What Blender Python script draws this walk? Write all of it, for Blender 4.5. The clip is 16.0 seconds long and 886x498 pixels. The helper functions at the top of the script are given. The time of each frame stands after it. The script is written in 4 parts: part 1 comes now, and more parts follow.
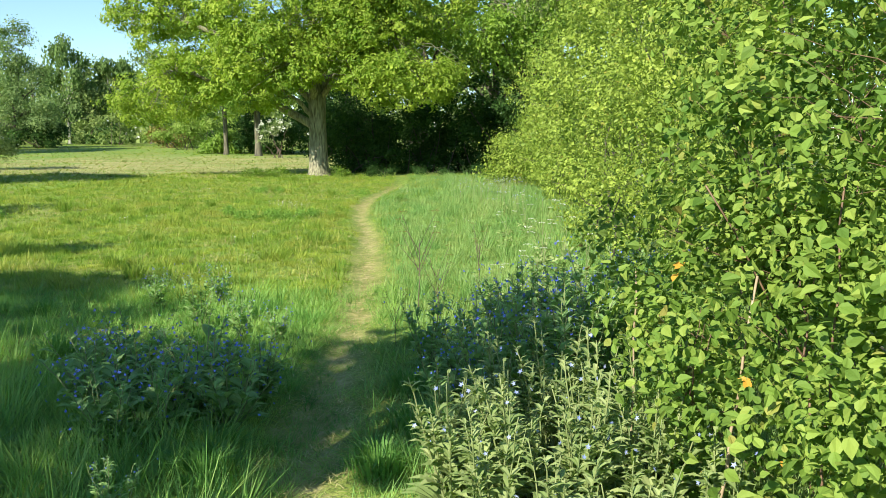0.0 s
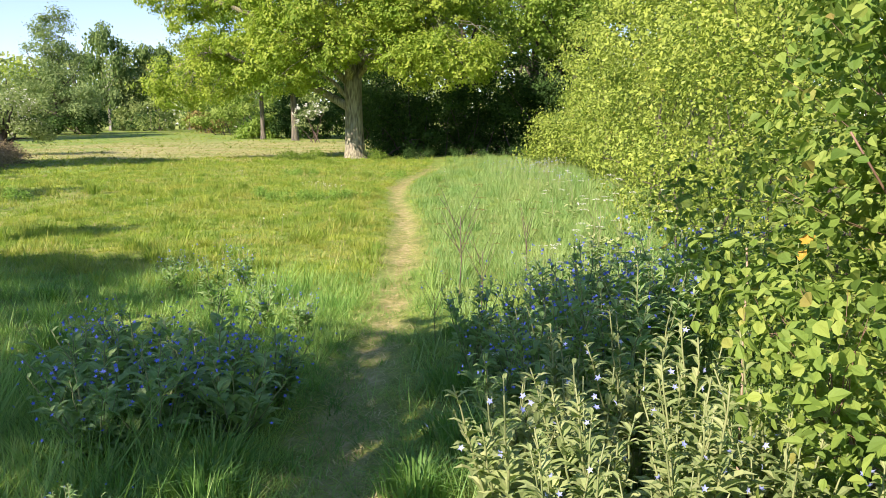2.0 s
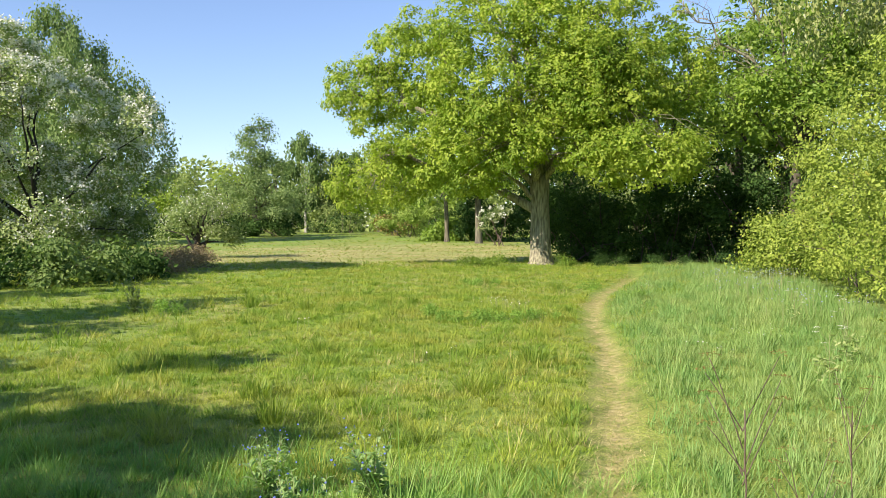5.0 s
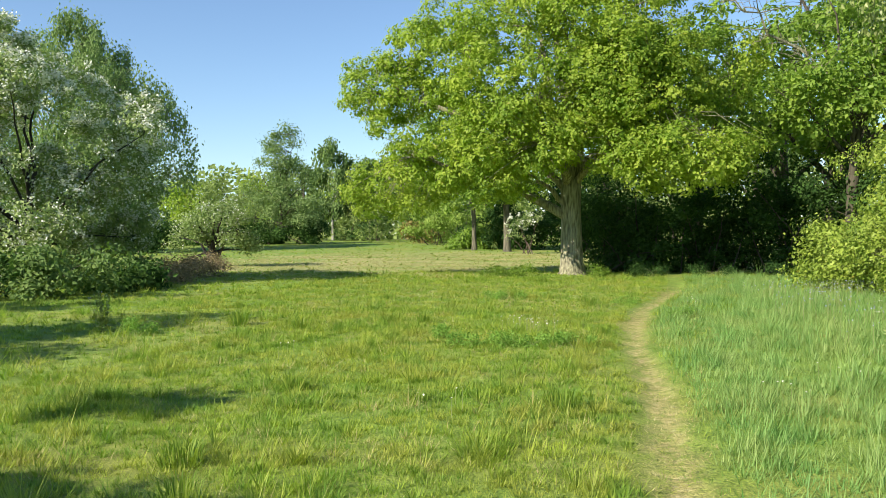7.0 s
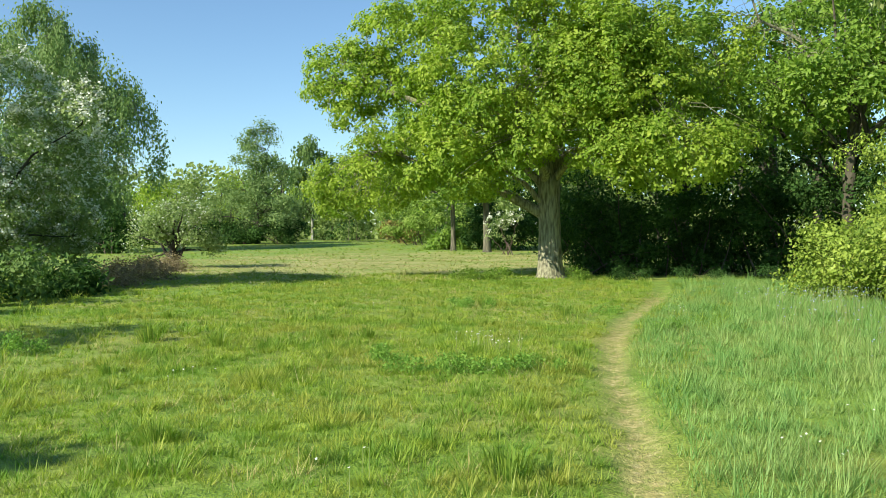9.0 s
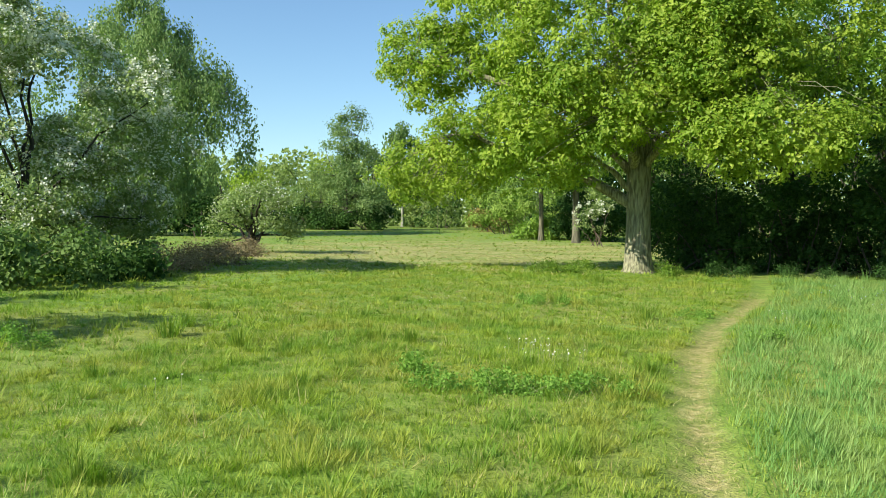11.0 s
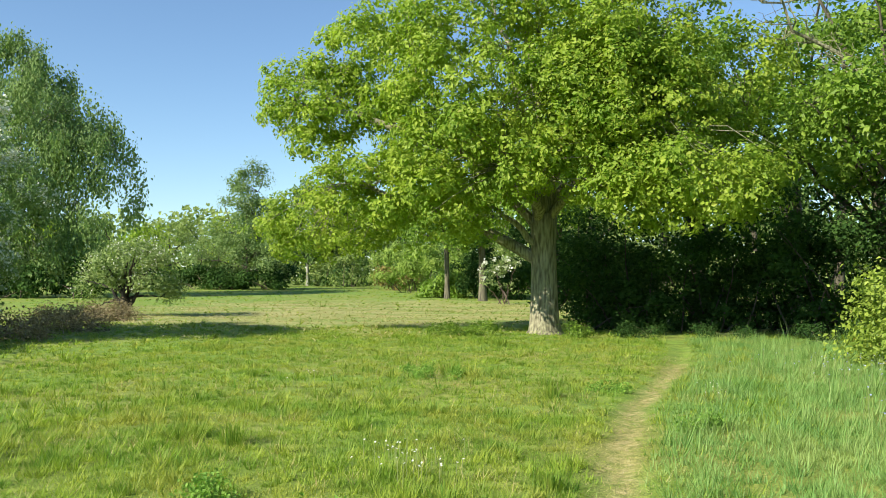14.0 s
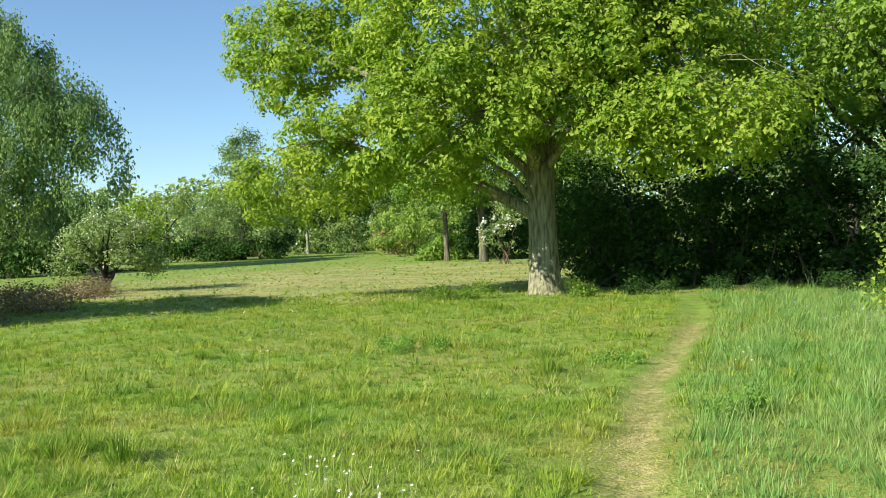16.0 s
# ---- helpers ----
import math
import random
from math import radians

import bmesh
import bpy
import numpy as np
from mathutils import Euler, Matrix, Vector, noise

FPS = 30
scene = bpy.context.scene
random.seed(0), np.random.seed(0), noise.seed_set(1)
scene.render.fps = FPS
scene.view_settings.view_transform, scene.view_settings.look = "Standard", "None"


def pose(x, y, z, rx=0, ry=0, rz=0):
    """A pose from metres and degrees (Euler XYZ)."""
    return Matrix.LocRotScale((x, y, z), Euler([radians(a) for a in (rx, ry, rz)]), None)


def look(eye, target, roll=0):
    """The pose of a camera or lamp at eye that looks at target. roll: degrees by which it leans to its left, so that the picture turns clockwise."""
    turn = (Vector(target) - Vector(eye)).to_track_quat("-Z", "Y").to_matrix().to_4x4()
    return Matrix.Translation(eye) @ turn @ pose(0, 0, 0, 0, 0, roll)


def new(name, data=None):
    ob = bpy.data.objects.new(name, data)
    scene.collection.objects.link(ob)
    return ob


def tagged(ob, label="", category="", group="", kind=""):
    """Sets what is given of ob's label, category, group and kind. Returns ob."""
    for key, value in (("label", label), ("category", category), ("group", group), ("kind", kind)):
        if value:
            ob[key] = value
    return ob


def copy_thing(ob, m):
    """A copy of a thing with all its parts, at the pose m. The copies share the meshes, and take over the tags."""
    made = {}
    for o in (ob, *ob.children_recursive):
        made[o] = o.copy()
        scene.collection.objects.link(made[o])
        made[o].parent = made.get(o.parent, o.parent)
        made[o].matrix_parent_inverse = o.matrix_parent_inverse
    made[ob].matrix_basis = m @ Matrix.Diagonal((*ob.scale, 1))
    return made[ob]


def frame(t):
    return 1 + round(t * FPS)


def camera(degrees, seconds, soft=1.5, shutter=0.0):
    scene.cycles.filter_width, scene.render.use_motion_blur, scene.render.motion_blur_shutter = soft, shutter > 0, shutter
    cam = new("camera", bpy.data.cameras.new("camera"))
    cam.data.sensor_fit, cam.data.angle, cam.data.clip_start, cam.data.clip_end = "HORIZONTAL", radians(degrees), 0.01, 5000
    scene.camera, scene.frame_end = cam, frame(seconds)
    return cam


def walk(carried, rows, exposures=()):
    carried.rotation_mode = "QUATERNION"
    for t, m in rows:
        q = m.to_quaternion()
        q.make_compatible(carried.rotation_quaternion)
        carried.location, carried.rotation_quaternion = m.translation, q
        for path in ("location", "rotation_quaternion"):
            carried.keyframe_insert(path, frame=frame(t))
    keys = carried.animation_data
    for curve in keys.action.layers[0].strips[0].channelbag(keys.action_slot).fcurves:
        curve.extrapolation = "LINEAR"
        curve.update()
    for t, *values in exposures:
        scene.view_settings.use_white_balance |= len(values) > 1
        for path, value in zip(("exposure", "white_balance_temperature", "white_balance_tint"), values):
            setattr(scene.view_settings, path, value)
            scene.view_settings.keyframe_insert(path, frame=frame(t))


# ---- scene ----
cam = camera(55.1, 16.0, soft=0.8)
METRES, EYE, TILT, LEAN, TURN = 14.0, 1.55, -7.0, 0.0, 0.0
ROWS = [
    (0.0, 0.0, 0.0, 0.0, -0.0, 0.0, 0.0),
    (0.5, -0.0014, 0.0056, -0.0019, 1.05, -2.13, 0.23),
    (1.0, -0.0065, 0.0151, -0.0005, 1.43, -2.62, 0.78),
    (1.5, -0.0082, 0.0307, -0.0022, 2.26, -2.69, 1.0),
    (2.0, -0.0039, 0.0573, -0.0036, 2.52, -0.98, 0.1),
    (2.5, -0.0103, 0.0861, -0.0018, 3.54, 1.49, -0.13),
    (3.0, -0.0186, 0.1153, 0.005, 8.14, 3.11, 0.89),
    (3.5, -0.0236, 0.1512, 0.012, 11.83, 4.4, 0.8),
    (6.0, -0.0515, 0.3282, 0.0368, 16.0, 5.82, -1.84),
    (6.5, -0.0583, 0.3676, 0.0402, 16.87, 5.99, -1.83),
    (7.0, -0.0602, 0.4039, 0.0453, 16.79, 6.15, -1.7),
    (7.5, -0.061, 0.4391, 0.0517, 16.47, 6.23, -1.57),
    (8.0, -0.065, 0.4754, 0.0569, 15.62, 6.33, -1.59),
    (10.5, -0.0661, 0.6408, 0.0749, 18.46, 5.14, -3.25),
    (11.0, -0.0663, 0.6665, 0.0805, 21.96, 5.1, -3.5),
    (11.5, -0.074, 0.6931, 0.0836, 21.61, 5.58, -3.86),
    (12.0, -0.0771, 0.717, 0.0882, 20.43, 6.98, -4.2),
    (12.5, -0.0786, 0.7452, 0.0936, 19.5, 8.5, -4.39),
    (13.0, -0.0842, 0.7806, 0.0956, 16.6, 10.33, -4.25),
    (13.5, -0.0868, 0.8136, 0.099, 16.13, 10.24, -2.12),
    (14.0, -0.0892, 0.8443, 0.1033, 16.11, 9.32, -2.3),
    (14.5, -0.0941, 0.8783, 0.1033, 15.22, 8.33, -3.46),
    (15.0, -0.093, 0.9163, 0.1066, 15.21, 8.49, -0.42),
    (15.5, -0.0964, 0.9485, 0.1118, 16.13, 7.92, 0.39),
    (16.0, -0.1014, 0.9803, 0.1157, 16.74, 6.8, 0.01),
]
EXPOSURES = [(0.0, 1.14, 6500, 7), (0.5, 1.14, 6500, 7), (0.9, 1.28, 6750, 33), (2.5, 1.28, 6650, 30), (3.5, 1.25, 6700, 29), (6.0, 1.02, 6800, 17), (7.0, 0.97, 6720, 12), (8.0, 0.94, 6620, 7), (10.5, 0.93, 6550, 3), (12.5, 0.99, 6700, 8), (14.5, 0.97, 6660, 8), (16.0, 0.95, 6600, 6)]
walk(cam, [(t, pose(0, 0, EYE, TILT, LEAN, TURN) @ pose(METRES * x, METRES * y, METRES * z, 90 + pitch, roll, yaw)) for t, x, y, z, yaw, pitch, roll in ROWS], EXPOSURES)

# ---- world and sun ----
SUN_EL, SUN_TO = 33.0, (0.60, 0.80)          # elevation; the way the light travels over the ground
world = bpy.data.worlds.new("sky")
scene.world = world
world.use_nodes = True
wn = world.node_tree
sky = wn.nodes.new("ShaderNodeTexSky")
sky.sky_type = "NISHITA"
sky.sun_disc = False
sky.sun_elevation = radians(SUN_EL)
sky.sun_rotation = math.atan2(-SUN_TO[0], -SUN_TO[1])
sky.air_density, sky.dust_density, sky.ozone_density = 1.0, 0.05, 2.2
wn.nodes["Background"].inputs["Strength"].default_value = 0.085
tint = wn.nodes.new("ShaderNodeMix")
tint.data_type, tint.blend_type = "RGBA", "MULTIPLY"
tint.inputs["Factor"].default_value, tint.inputs["B"].default_value = 1.0, (0.89, 1.0, 1.09, 1)
wn.links.new(sky.outputs["Color"], tint.inputs["A"])
wn.links.new(tint.outputs["Result"], wn.nodes["Background"].inputs["Color"])
sun = new("sun", bpy.data.lights.new("sun", "SUN"))
sun.data.energy, sun.data.angle, sun.data.color = 4.4, radians(0.53), (1.0, 0.93, 0.80)
sun.matrix_world = look((-40, -30, 42), (-40 + SUN_TO[0], -30 + SUN_TO[1], 42 - math.tan(radians(SUN_EL))))


# ---- materials ----
def material(name):
    m = bpy.data.materials.new(name)
    m.use_nodes = True
    return m, m.node_tree.nodes, m.node_tree.links


def mixed(nodes, links, fac, a, b, mode="MIX"):
    n = nodes.new("ShaderNodeMix")
    n.data_type, n.blend_type = "RGBA", mode
    for socket, value in ((n.inputs["Factor"], fac), (n.inputs["A"], a), (n.inputs["B"], b)):
        if isinstance(value, (int, float)):
            socket.default_value = value
        elif isinstance(value, tuple):
            socket.default_value = (*value, 1)
        else:
            links.new(value, socket)
    return n.outputs["Result"]


def noised(nodes, links, scale, detail=3, space="Object", stretch=None):
    co = nodes.new("ShaderNodeTexCoord").outputs[space]
    if stretch:
        mp = nodes.new("ShaderNodeMapping")
        mp.inputs["Scale"].default_value = stretch
        links.new(co, mp.inputs["Vector"])
        co = mp.outputs["Vector"]
    n = nodes.new("ShaderNodeTexNoise")
    n.inputs["Scale"].default_value, n.inputs["Detail"].default_value = scale, detail
    links.new(co, n.inputs["Vector"])
    return n.outputs["Fac"]


def ramped(nodes, links, fac, stops):
    r = nodes.new("ShaderNodeValToRGB")
    while len(r.color_ramp.elements) < len(stops):
        r.color_ramp.elements.new(0.5)
    for e, (p, c) in zip(r.color_ramp.elements, stops):
        e.position, e.color = p, (*c, 1) if isinstance(c, tuple) else (c, c, c, 1)
    links.new(fac, r.inputs["Fac"])
    return r.outputs["Color"]


def leafy(name, dark, mid, light, through_light=0.35, rough=0.55, clump=0.8, odd=None, dry=None, mass=0.35, gloss=0.25, tuft=None, tone=0.0):
    """Leaves: each of its own green, patches of older and younger growth, light that shines through."""
    m, nodes, links = material(name)
    island = nodes.new("ShaderNodeNewGeometry").outputs["Random Per Island"]
    each = ramped(nodes, links, island, [(0.0, dark), (0.5, mid), (0.97, light), (1.0, odd or light)])
    patch = ramped(nodes, links, noised(nodes, links, clump, 2, "Object"), [(0.35, dark), (0.65, light)])
    col = mixed(nodes, links, mass, each, patch)
    if tone:
        attr = nodes.new("ShaderNodeAttribute")
        attr.attribute_name = "tone"
        col = mixed(nodes, links, tone, col, ramped(nodes, links, attr.outputs["Fac"], [(0.15, dark), (0.5, mid), (0.9, light)]))
    if dry:
        col = mixed(nodes, links, ramped(nodes, links, noised(nodes, links, 0.8, 6), [(0.40, 0.0), (0.60, 0.85)]), col, mixed(nodes, links, 0.5, each, dry))
    if tuft:
        col = mixed(nodes, links, ramped(nodes, links, noised(nodes, links, 2.6, 4), [(0.46, 0.0), (0.60, 0.8)]), col, mixed(nodes, links, 0.55, each, tuft))
    b = nodes["Principled BSDF"]
    b.inputs["Roughness"].default_value = rough
    b.inputs["Specular IOR Level"].default_value = gloss
    links.new(col, b.inputs["Base Color"])
    tr = nodes.new("ShaderNodeBsdfTranslucent")
    warm = mixed(nodes, links, 1.0, col, (0.88, 1.0, 0.5), "MULTIPLY")
    links.new(warm, tr.inputs["Color"])
    mx = nodes.new("ShaderNodeMixShader")
    mx.inputs[0].default_value = through_light
    links.new(b.outputs[0], mx.inputs[1])
    links.new(tr.outputs[0], mx.inputs[2])
    links.new(mx.outputs[0], nodes["Material Output"].inputs["Surface"])
    return m


def barky(name, dark, light, scale=9.0, depth=0.6):
    m, nodes, links = material(name)
    ridges = noised(nodes, links, scale, 6, "Object", (1, 1, 0.16))
    stain = noised(nodes, links, 1.3, 3)
    col = ramped(nodes, links, ridges, [(0.34, dark), (0.62, light)])
    col = mixed(nodes, links, stain, col, mixed(nodes, links, 1.0, col, (0.62, 0.72, 0.5), "MULTIPLY"))
    b = nodes["Principled BSDF"]
    b.inputs["Roughness"].default_value = 0.9
    links.new(col, b.inputs["Base Color"])
    bump = nodes.new("ShaderNodeBump")
    bump.inputs["Strength"].default_value, bump.inputs["Distance"].default_value = depth, 0.05
    links.new(ridges, bump.inputs["Height"])
    links.new(bump.outputs[0], b.inputs["Normal"])
    return m


def plain(name, a, b_, rough=0.6, scale=8.0):
    m, nodes, links = material(name)
    col = ramped(nodes, links, noised(nodes, links, scale, 4), [(0.35, a), (0.65, b_)])
    links.new(col, nodes["Principled BSDF"].inputs["Base Color"])
    nodes["Principled BSDF"].inputs["Roughness"].default_value = rough
    return m


M_OAK = leafy("oak_leaf", (0.16, 0.28, 0.03), (0.30, 0.43, 0.046), (0.47, 0.56, 0.085), 0.5, 0.5, 0.8, (0.40, 0.30, 0.06), mass=0.55)
M_WOOD = leafy("dark_wood_leaf", (0.09, 0.18, 0.026), (0.185, 0.315, 0.042), (0.32, 0.45, 0.07), 0.45, 0.45, 0.35)
# near-black green: shade under the trees put into the colour; dark gorse shares it
M_DARKSHADE = leafy("dark_shade_leaf", (0.022, 0.058, 0.016), (0.045, 0.10, 0.025), (0.08, 0.155, 0.036), 0.3, 0.75, 0.6, gloss=0.06)
M_HEDGE = leafy("hedge_leaf", (0.105, 0.18, 0.024), (0.24, 0.345, 0.044), (0.41, 0.50, 0.09), 0.35, 0.5, 1.3, (0.44, 0.28, 0.06), mass=0.55)
M_BRAMBLE = leafy("bramble_leaf", (0.075, 0.16, 0.026), (0.17, 0.29, 0.04), (0.34, 0.43, 0.085), 0.36, 0.65, 1.6, (0.36, 0.24, 0.07))
M_HAW = leafy("hawthorn_leaf", (0.14, 0.215, 0.065), (0.26, 0.35, 0.12), (0.42, 0.50, 0.22), 0.35, 0.8, 0.6)
M_BIRCH = leafy("birch_leaf", (0.08, 0.15, 0.04), (0.13, 0.22, 0.06), (0.21, 0.30, 0.09), 0.35, 0.85, 0.4)
M_PALE = leafy("pale_birch_leaf", (0.16, 0.22, 0.06), (0.27, 0.33, 0.10), (0.42, 0.46, 0.19), 0.35, 0.4, 0.5)
M_FAR = leafy("far_leaf", (0.15, 0.22, 0.07), (0.25, 0.33, 0.105), (0.36, 0.44, 0.15), 0.35, 0.95, 0.12, gloss=0.1)
M_SALLOW = leafy("sallow_leaf", (0.15, 0.25, 0.045), (0.26, 0.38, 0.075), (0.40, 0.50, 0.12), 0.4, 0.7, 0.4)
M_WEED = leafy("weed_leaf", (0.12, 0.26, 0.04), (0.20, 0.37, 0.06), (0.32, 0.50, 0.10), 0.4, 0.7, 1.5)
M_GRASS = leafy("grass_blade", (0.125, 0.25, 0.028), (0.30, 0.425, 0.045), (0.52, 0.58, 0.10), 0.44, 0.5, 0.45, (0.50, 0.44, 0.17), dry=(0.46, 0.40, 0.11), tuft=(0.09, 0.26, 0.045), tone=0.6)
M_LUSH = leafy("lush_grass_blade", (0.11, 0.28, 0.055), (0.24, 0.45, 0.095), (0.46, 0.62, 0.17), 0.45, 0.5, 0.6, tone=0.6)
M_WEEP = leafy("weeping_birch_leaf", (0.12, 0.20, 0.07), (0.20, 0.30, 0.105), (0.31, 0.41, 0.155), 0.4, 0.8, 0.4)
M_TALL = leafy("tall_grass_blade", (0.10, 0.24, 0.055), (0.22, 0.38, 0.095), (0.38, 0.52, 0.17), 0.35, 0.5, 0.5, dry=(0.42, 0.47, 0.17), tuft=(0.14, 0.33, 0.09), tone=0.6)
M_STRAW = leafy("dry_straw", (0.28, 0.24, 0.08), (0.44, 0.39, 0.15), (0.58, 0.53, 0.25), 0.15, 0.7, 2.0)
M_BRACKEN = leafy("dead_bracken", (0.125, 0.095, 0.05), (0.23, 0.18, 0.095), (0.36, 0.30, 0.17), 0.15, 0.8, 1.5)
M_RUST = leafy("rusty_leaf", (0.14, 0.13, 0.035), (0.23, 0.18, 0.05), (0.32, 0.26, 0.08), 0.25, 0.7, 0.8)
M_HAIRY = leafy("alkanet_leaf", (0.18, 0.26, 0.085), (0.31, 0.40, 0.14), (0.48, 0.54, 0.24), 0.35, 0.6, 3.0)
M_DEEP = leafy("deep_alkanet_leaf", (0.17, 0.32, 0.10), (0.29, 0.46, 0.15), (0.43, 0.58, 0.24), 0.42, 0.6, 3.0)
M_BLUE = leafy("blue_petal", (0.09, 0.14, 0.70), (0.15, 0.22, 0.84), (0.28, 0.36, 0.90), 0.3, 0.5, 5.0)
M_PALEBLUE = leafy("faded_blue_petal", (0.25, 0.32, 0.70), (0.35, 0.42, 0.80), (0.55, 0.60, 0.85), 0.3, 0.5, 5.0)
M_WHITE = leafy("white_petal", (0.62, 0.64, 0.55), (0.74, 0.75, 0.68), (0.82, 0.82, 0.78), 0.25, 0.5, 5.0)
M_YELLOWLEAF = leafy("yellow_leaf", (0.45, 0.22, 0.03), (0.58, 0.30, 0.04), (0.66, 0.40, 0.06), 0.3, 0.5, 3.0)
M_OAKBARK = barky("oak_bark", (0.13, 0.115, 0.08), (0.40, 0.36, 0.26), 17.0, 0.9)
M_BARK = barky("dark_bark", (0.035, 0.03, 0.022), (0.12, 0.10, 0.075))
M_GREYBARK = barky("grey_bark", (0.06, 0.052, 0.04), (0.19, 0.165, 0.12), 9.0)
M_BLACKBARK = barky("dark_hawthorn_bark", (0.012, 0.010, 0.008), (0.05, 0.042, 0.034))
M_BIRCHBARK = barky("birch_bark", (0.12, 0.11, 0.09), (0.55, 0.53, 0.48), 5.0, 0.3)
M_STEM = plain("green_stem", (0.12, 0.17, 0.05), (0.25, 0.28, 0.11))
M_REDCANE = plain("red_cane", (0.12, 0.07, 0.04), (0.22, 0.14, 0.08))
M_DEADCANE = plain("dead_cane", (0.28, 0.20, 0.12), (0.44, 0.35, 0.22))
M_BROWNSTEM = plain("brown_stem", (0.07, 0.05, 0.035), (0.14, 0.10, 0.07))


# ---- geometry helpers ----
RNG = np.random.default_rng(7)


def mesh_np(name, verts, faces, mat, smooth=False):
    """A mesh from arrays: verts (n, 3), faces a list of index arrays (m, k)."""
    me = bpy.data.meshes.new(name)
    faces = [np.asarray(f, dtype=np.int32) for f in faces if len(f)]
    loops = np.concatenate([f.ravel() for f in faces])
    sizes = np.concatenate([np.full(len(f), f.shape[1], dtype=np.int32) for f in faces])
    me.vertices.add(len(verts))
    me.vertices.foreach_set("co", np.asarray(verts, dtype=np.float32).ravel())
    me.loops.add(len(loops))
    me.loops.foreach_set("vertex_index", loops)
    me.polygons.add(len(sizes))
    me.polygons.foreach_set("loop_start", np.concatenate([[0], np.cumsum(sizes)[:-1]]).astype(np.int32))
    me.polygons.foreach_set("use_smooth", np.full(len(sizes), smooth, dtype=bool))
    me.update(calc_edges=True)
    me.validate()
    if mat:
        me.materials.append(mat)
    return me


def part(name, me, parent, label=""):
    ob = new(name, me)
    ob.parent = parent
    return tagged(ob, label)


def thing(name, at, label, category, group="", kind=""):
    ob = new(name)
    ob.location = at
    return tagged(ob, label, category, group, kind)


class Geo:
    """Gathers tubes and leaves into one mesh."""

    def __init__(self):
        self.v, self.f, self.n = [], [], 0

    def add(self, verts, *faces):
        self.v.append(np.asarray(verts, dtype=float))
        self.f += [np.asarray(f) + self.n for f in faces]
        self.n += len(verts)

    def tube(self, pts, radii, sides=6, rough=0.0):
        pts = np.asarray(pts, dtype=float)
        n = len(pts)
        d = np.gradient(pts, axis=0)
        d /= np.linalg.norm(d, axis=1, keepdims=True) + 1e-9
        ref = np.where(np.abs(d[:, 2:3]) > 0.9, np.array([[1.0, 0, 0]]), np.array([[0, 0, 1.0]]))
        a = np.cross(d, ref)
        a /= np.linalg.norm(a, axis=1, keepdims=True) + 1e-9
        b = np.cross(d, a)
        ang = np.arange(sides) * 2 * np.pi / sides
        r = np.asarray(radii, dtype=float)[:, None, None] * (1 + rough * RNG.normal(size=(n, sides, 1)))
        ring = pts[:, None, :] + r * (np.cos(ang)[None, :, None] * a[:, None, :] + np.sin(ang)[None, :, None] * b[:, None, :])
        i = np.arange(n - 1)[:, None] * sides
        j = np.arange(sides)[None, :]
        k = (j + 1) % sides
        quads = np.stack([i + j, i + k, i + sides + k, i + sides + j], -1).reshape(-1, 4)
        self.add(ring.reshape(-1, 3), quads, np.array([np.arange(sides) + (n - 1) * sides]))

    def leaves(self, centres, normals, length, width, template, along=None):
        n = len(centres)
        nrm = normals / (np.linalg.norm(normals, axis=1, keepdims=True) + 1e-9)
        u = RNG.normal(size=(n, 3)) if along is None else along
        u = u - nrm * np.sum(u * nrm, axis=1, keepdims=True)
        u /= np.linalg.norm(u, axis=1, keepdims=True) + 1e-9
        v = np.cross(nrm, u)
        tv, tf = template
        length, width = np.broadcast_to(length, n), np.broadcast_to(width, n)
        out = (centres[:, None, :] + tv[None, :, 0:1] * length[:, None, None] * u[:, None, :]
               + tv[None, :, 1:2] * width[:, None, None] * v[:, None, :] + tv[None, :, 2:3] * length[:, None, None] * nrm[:, None, :])
        k = len(tv)
        base = (np.arange(n) * k)[:, None, None]
        self.add(out.reshape(-1, 3), *[(base + np.asarray(f)[None]).reshape(-1, len(f[0])) for f in tf])

    def mesh(self, name, mat, smooth=False):
        return mesh_np(name, np.concatenate(self.v), self.f, mat, smooth)


def polar_leaf(radii, cup=0.12):
    """A lobed leaf as a fan: radii round its middle, the stalk at u = 0."""
    k = len(radii)
    a = np.pi + np.arange(k) * 2 * np.pi / k
    r = np.asarray(radii)
    v = np.column_stack([0.5 + 0.55 * r * np.cos(a), 0.55 * r * np.sin(a), cup * r - 0.04])
    v = np.vstack([[0.5, 0, -0.05], v])
    return v, [[(0, 1 + i, 1 + (i + 1) % k) for i in range(k)]]


FOLD = (np.array([[0, 0, 0], [0.4, 0.5, 0.1], [1, 0, -0.08], [0.4, -0.5, 0.1]]), [[(0, 1, 2), (0, 2, 3)]])
OVAL = (np.array([[0, 0, 0], [0.3, 0.42, 0.08], [0.7, 0.38, 0.06], [1, 0, -0.1], [0.7, -0.38, 0.06], [0.3, -0.42, 0.08]]),
        [[(0, 1, 2, 3), (0, 3, 4, 5)]])
OVATE = (np.array([[0, 0, 0], [0.12, 0.34, 0.07], [0.42, 0.56, 0.10], [0.74, 0.34, 0.05], [1.05, 0, -0.14], [0.74, -0.34, 0.05], [0.42, -0.56, 0.10], [0.12, -0.34, 0.07]]),
         [[(0, 1, 2, 3), (0, 5, 6, 7)], [(0, 3, 4), (0, 4, 5)]])
LOBED = polar_leaf([0.5, 0.9, 0.82, 1.0, 0.84, 1.12, 0.84, 1.0, 0.82, 0.9], 0.2)
